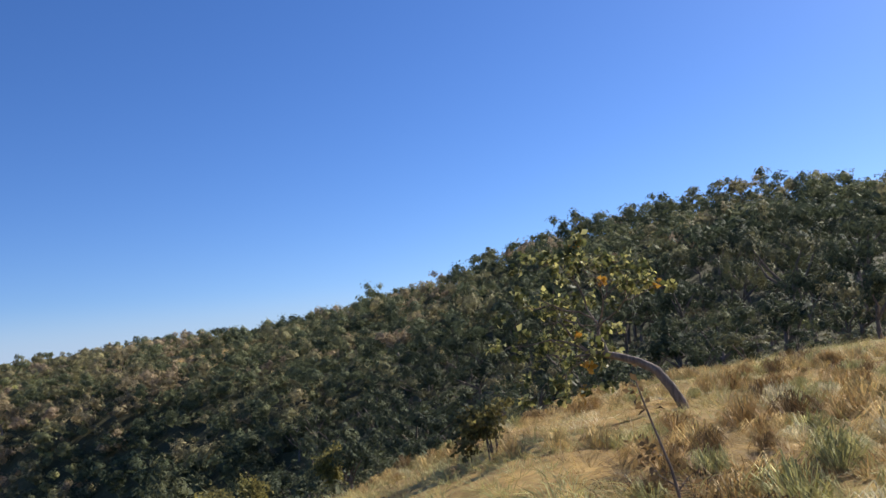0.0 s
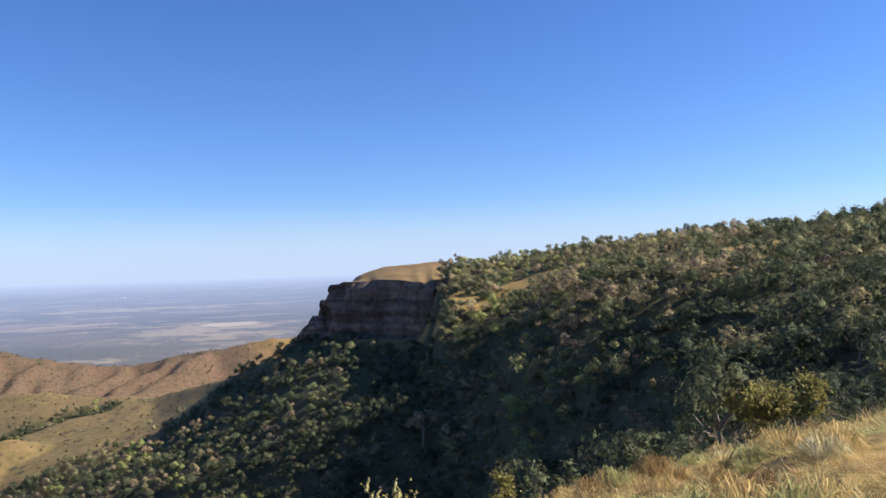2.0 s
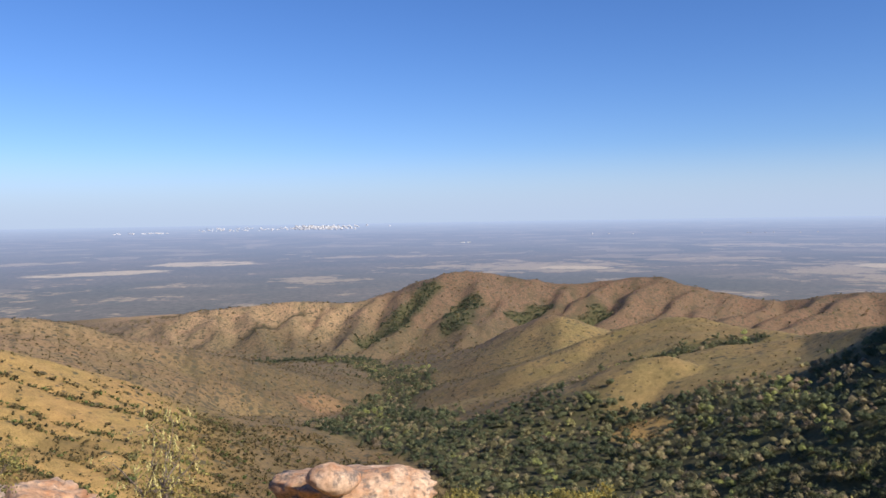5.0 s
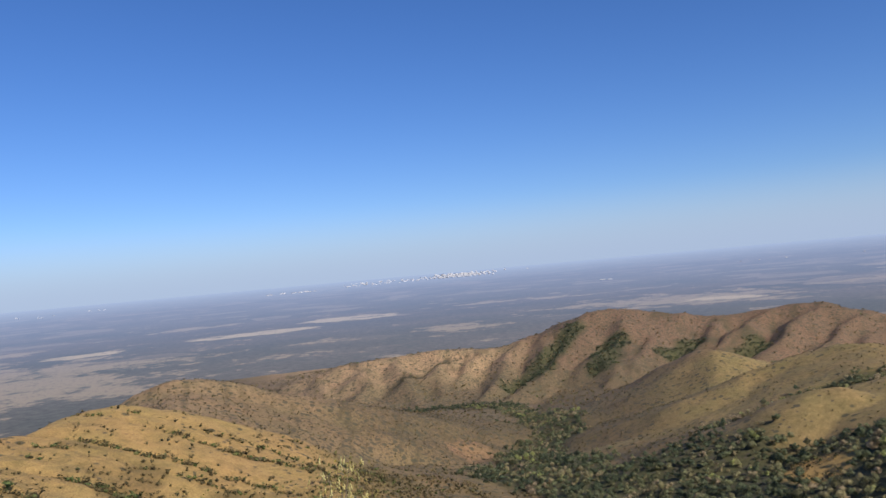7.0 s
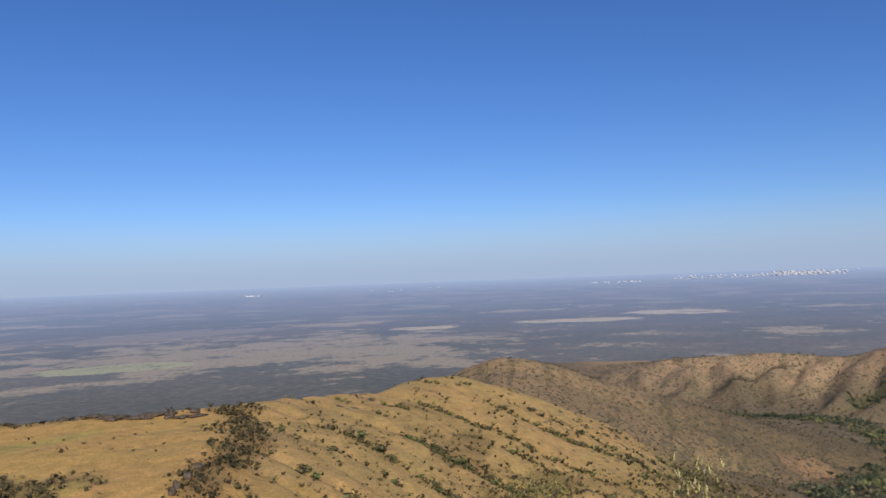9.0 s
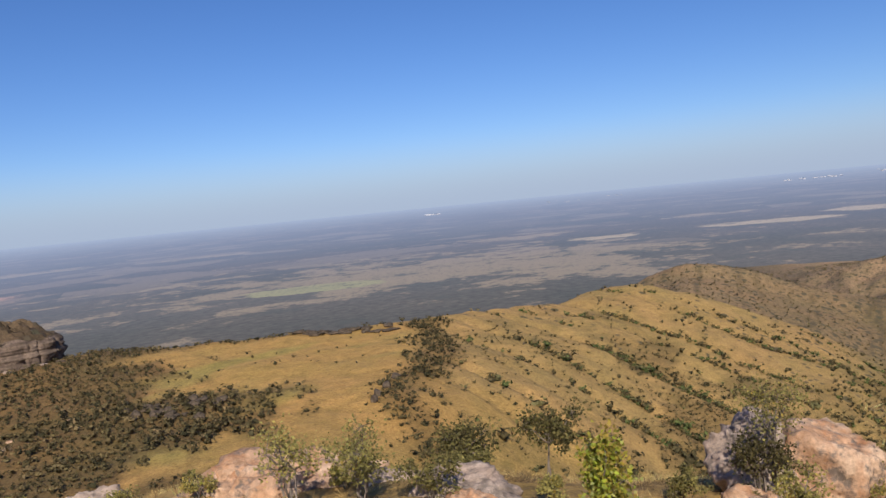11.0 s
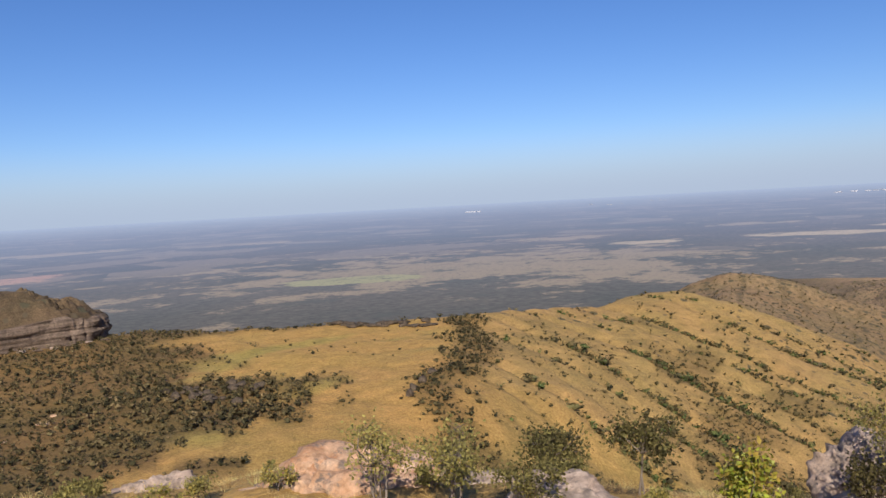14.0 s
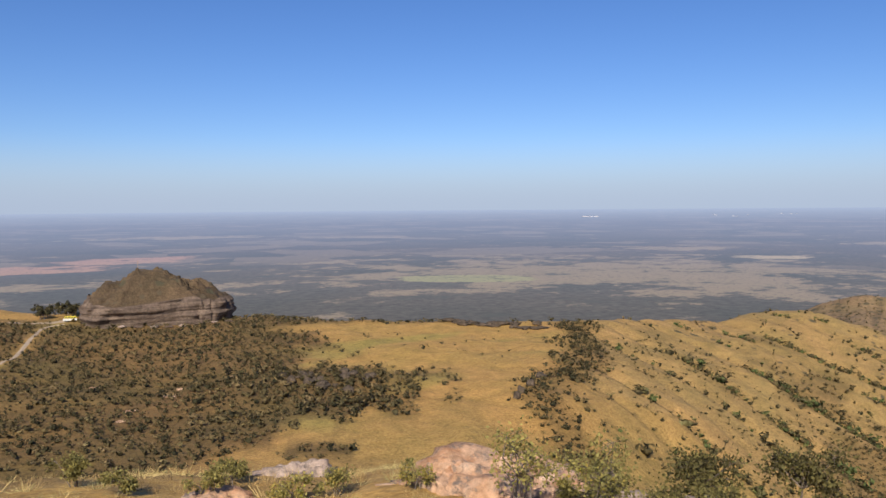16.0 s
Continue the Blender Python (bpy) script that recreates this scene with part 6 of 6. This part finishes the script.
def build_van():
    yellow, white, dark, rubber = paint("yellow_paint", (0.75, 0.62, 0.08), 0.4), paint("white_paint", (0.75, 0.74, 0.70), 0.4), paint("dark_glass", (0.03, 0.035, 0.04), 0.1), paint("rubber", (0.03, 0.03, 0.03), 0.9)
    root = thing("van", at(167.35, 436), "small yellow and white van parked by the rock", "vehicle")
    root.rotation_euler = (0, 0, radians(-18))
    part("lower_body", bevelled(*box(-3.2, 3.2, -1.05, 1.05, 0.45, 1.5), 0.12, white, "lower_body"), None, root, "white lower body")
    part("upper_body", bevelled(*box(-3.0, 2.6, -1.0, 1.0, 1.5, 2.6), 0.16, yellow, "upper_body"), None, root, "yellow upper body and roof")
    part("windscreen", bevelled(*box(2.58, 2.64, -0.85, 0.85, 1.6, 2.35), 0.02, dark, "windscreen"), None, root, "dark windscreen")
    for k in range(4):
        for side in (-1, 1):
            part("window", bevelled(*box(-2.7 + 1.3 * k, -1.7 + 1.3 * k, side * 1.02 - 0.02, side * 1.02 + 0.02, 1.75, 2.3), 0.01, dark, "window"), None, root, "dark side window")
    for x in (-2.0, 2.0):
        for side in (-1, 1):
            part("wheel", tube([(x, side * 0.75, 0.42), (x, side * 0.98, 0.42), (x, side * 1.05, 0.42)], [0.42, 0.42, 0.22], 16), rubber, root)


def build_track():
    """The pale dirt track that leads past the van."""
    mat, n, l, b = material("pale_dirt", 0.95)
    f = noise_node(n, l, 0.4, 6, 0.7)
    l.new(ramp(n, l, f, [(0.3, (0.33, 0.245, 0.165)), (0.7, (0.50, 0.39, 0.275))]), b.inputs["Base Color"])
    for pts, w in ((((167.6, 432), (168.6, 428), (169.1, 418), (169.4, 400), (170.2, 372), (171.0, 345), (172.5, 320)), 0.85), (((166.9, 440), (168.4, 436), (169.6, 436), (171, 440)), 2.6)):
        k = np.linspace(0, len(pts) - 1, 50)
        bb, rr = blur(np.interp(k, range(len(pts)), [p[0] for p in pts]), 4, 0), blur(np.interp(k, range(len(pts)), [p[1] for p in pts]), 4, 0)
        x, y = CX - rr * np.sin(np.radians(bb)), CY + rr * np.cos(np.radians(bb))
        nx, ny = outward(x, y)
        rows = []
        for t in (-1, -0.5, 0, 0.5, 1):
            ww = w * t * (1 + 0.25 * vnoise(k * 1.7, k * 0 + t * 3, 3))
            xx, yy = x + nx * ww, y + ny * ww
            rows.append(np.stack([xx, yy, ground(xx, yy) + 0.18 - 0.1 * abs(t)], -1))
        me = smooth(grid_mesh("dirt_track", np.stack(rows, 1).reshape(-1, 3), quads(50, 5), mat))
        tagged(new("road", me), "pale dirt track across the scrub", "track", kind="structure")


def build_plateau_rocks():
    rng = np.random.default_rng(31)

    def sit(b, r, size, seed, mat, label, rough=0.35, sink=0.3):
        p = at(b, r)
        ob = boulder((p.x, p.y, p.z + size[2] * (0.5 - sink)), size, b + rng.uniform(-20, 20), seed, mat, label, rough, 12, "rock", 3)
        ob["group"] = "rocks on the plateau"
    for k in range(24):
        f = 0.62 * k / 23
        b, r = float(np.interp(f, [0, 0.6, 0.75, 1], [141.5, 135.0, 133.9, 133.4])) + rng.normal() * 0.25, float(np.interp(f, [0, 0.6, 1], [412, 408, 335])) + rng.normal() * 4
        w = rng.uniform(3.5, 9)
        sit(b, r, (w, rng.uniform(2.0, 4.0), rng.uniform(1.4, 2.6)), 160 + k, DARK_STONE, "dark broken rock ledge at the plateau edge", 0.95, 0.1)
    for k, (b, r, w, h) in enumerate(((136.5, 262, 3.0, 4.0), (136.2, 269, 3.2, 3.4), (135.5, 278, 3.4, 3.0), (134.8, 291, 3.6, 2.6))):
        sit(b, r, (w, 4.5, h), 80 + k, DARK_STONE, "dark upright rock at the plateau edge", 0.7)
    for k in range(26):
        b, r = rng.normal(150.6, 1.7), rng.normal(276, 7)
        w = rng.uniform(2.0, 4.6)
        sit(b, r, (w, w * 0.8, w * 0.7), 100 + k, DARK_STONE, "grey broken rock among dark scrub", 0.6, 0.1)
    for k, (b, r, w) in enumerate(((161.2, 277, 6), (163.8, 262, 4.5), (164.5, 250, 3.5), (160.6, 286, 3.5), (157, 300, 3), (166, 300, 4))):
        sit(b, r, (w, w * 0.6, 0.8), 130 + k, SANDSTONE, "flat pale rock slab in the scrub", 0.3, 0.2)
    for k in range(9):
        sit(157.2 + k * 1.0, 411 + 3 * math.sin(k), (5, 3, 1.6), 140 + k, GREY_STONE if k % 2 else TOR_STONE, "fallen pale rock at the foot of the outcrop", 0.4, 0.25)


def build_plateau_trees():
    rng = np.random.default_rng(37)
    for k in range(11):
        b, r = rng.uniform(166.4, 169.6), rng.uniform(446, 460)
        wood, leaf = tree_shape(900 + k, 150, 0.15, 8, 0.85, 1.0)
        root = thing("plateau_tree", at(b, r), "dark green tree in the row behind the van", "tree", "trees behind the van")
        s = rng.uniform(3.4, 4.8)
        part("trunk", (wood[0] * s, wood[1]), BARK, root)
        part("crown", with_tone(grid_mesh("crown", leaf[0] * s, leaf[1], SHRUB_LEAF), np.full(len(leaf[0]), rng.uniform(0, 0.3))), None, root)


def build_far_town():
    """White buildings of the far town, and some lone sheds on the plain."""
    rng = np.random.default_rng(23)
    white = paint("sunlit_render", (0.42, 0.42, 0.44), 0.8)

    def blocks(name, places, label):
        pieces = []
        for b, r, w, d, h in places:
            z = float(lowland_z(np.array(r))) - 3
            p = at(b, r, z)
            th = radians(b)
            v, f = box(-w / 2, w / 2, -d / 2, d / 2, 0, h + 3)
            x = v[:, 0] * math.cos(th) - v[:, 1] * math.sin(th) + p.x
            y = v[:, 0] * math.sin(th) + v[:, 1] * math.cos(th) + p.y
            pieces.append((np.stack([x, y, v[:, 2] + z], -1), f))
        me = grid_mesh(name, *join(pieces), white)
        tagged(new(name, me), label, "buildings", kind="stuff")
    town = [(rng.normal(92.6, 1.3), rng.uniform(4640, 4790), rng.uniform(6, 16), 8, rng.uniform(3, 11)) for _ in range(190)]
    town += [(rng.uniform(95.5, 101), rng.uniform(4640, 4760), rng.uniform(6, 14), 8, rng.uniform(2, 8)) for _ in range(45)]
    blocks("far_town", town, "pale town buildings on the hazy horizon")
    farm = [(130.9 + rng.uniform(-0.5, 0.5), 4560, rng.uniform(14, 30), 10, 5) for _ in range(7)] + [(104.5 + rng.uniform(-2, 2), 4600 + rng.uniform(-20, 20), 14, 8, 4) for _ in range(18)]
    farm += [(82.2 + rng.uniform(-0.8, 0.8), 4060, 8, 6, 4) for _ in range(9)] + [(119.5 + rng.uniform(-3, 3), 4600 + rng.uniform(-60, 60), 12, 8, 2) for _ in range(8)] + [(66.0 + rng.uniform(-8, 8), 4300, 10, 6, 3) for _ in range(10)]
    blocks("far_sheds", farm, "long white sheds far out on the plain")


def build_rope():
    fibre = paint("white_rope", (0.72, 0.70, 0.66), 0.8)
    wood = paint("grey_stake_wood", (0.30, 0.25, 0.20), 0.9)
    a, b = np.array((-2.74, -4.57, -1.36)), np.array((-3.38, -2.53, -1.17))
    t = np.linspace(0, 1, 41)
    p = a + (b - a) * t[:, None]
    p[:, 2] -= 0.004 * np.sin(np.pi * t)
    root = thing("rope", tuple(a), "thin white rope stretched between two stakes", "rope")
    part("cord", tube(p - a, np.full(41, 0.008), 8), fibre, root)
    for q in (a, b):
        g = float(ground(q[0], q[1])[0])
        st = thing("stake", (q[0], q[1], g), "short grey wooden stake holding the rope", "stake", "rope stakes")
        part("post", tube([(0, 0, -0.25), (0, 0, 0.1), (0.005, 0, q[2] - g + 0.03)], [0.022, 0.021, 0.019], 8), wood, st)


build_cliff()
build_tower()
build_boulders()
leaning_tree()
build_bushes()
build_emergents()
build_plateau_rocks()
build_plateau_trees()
build_van()
build_track()
build_far_town()
build_rope()
build_grass()
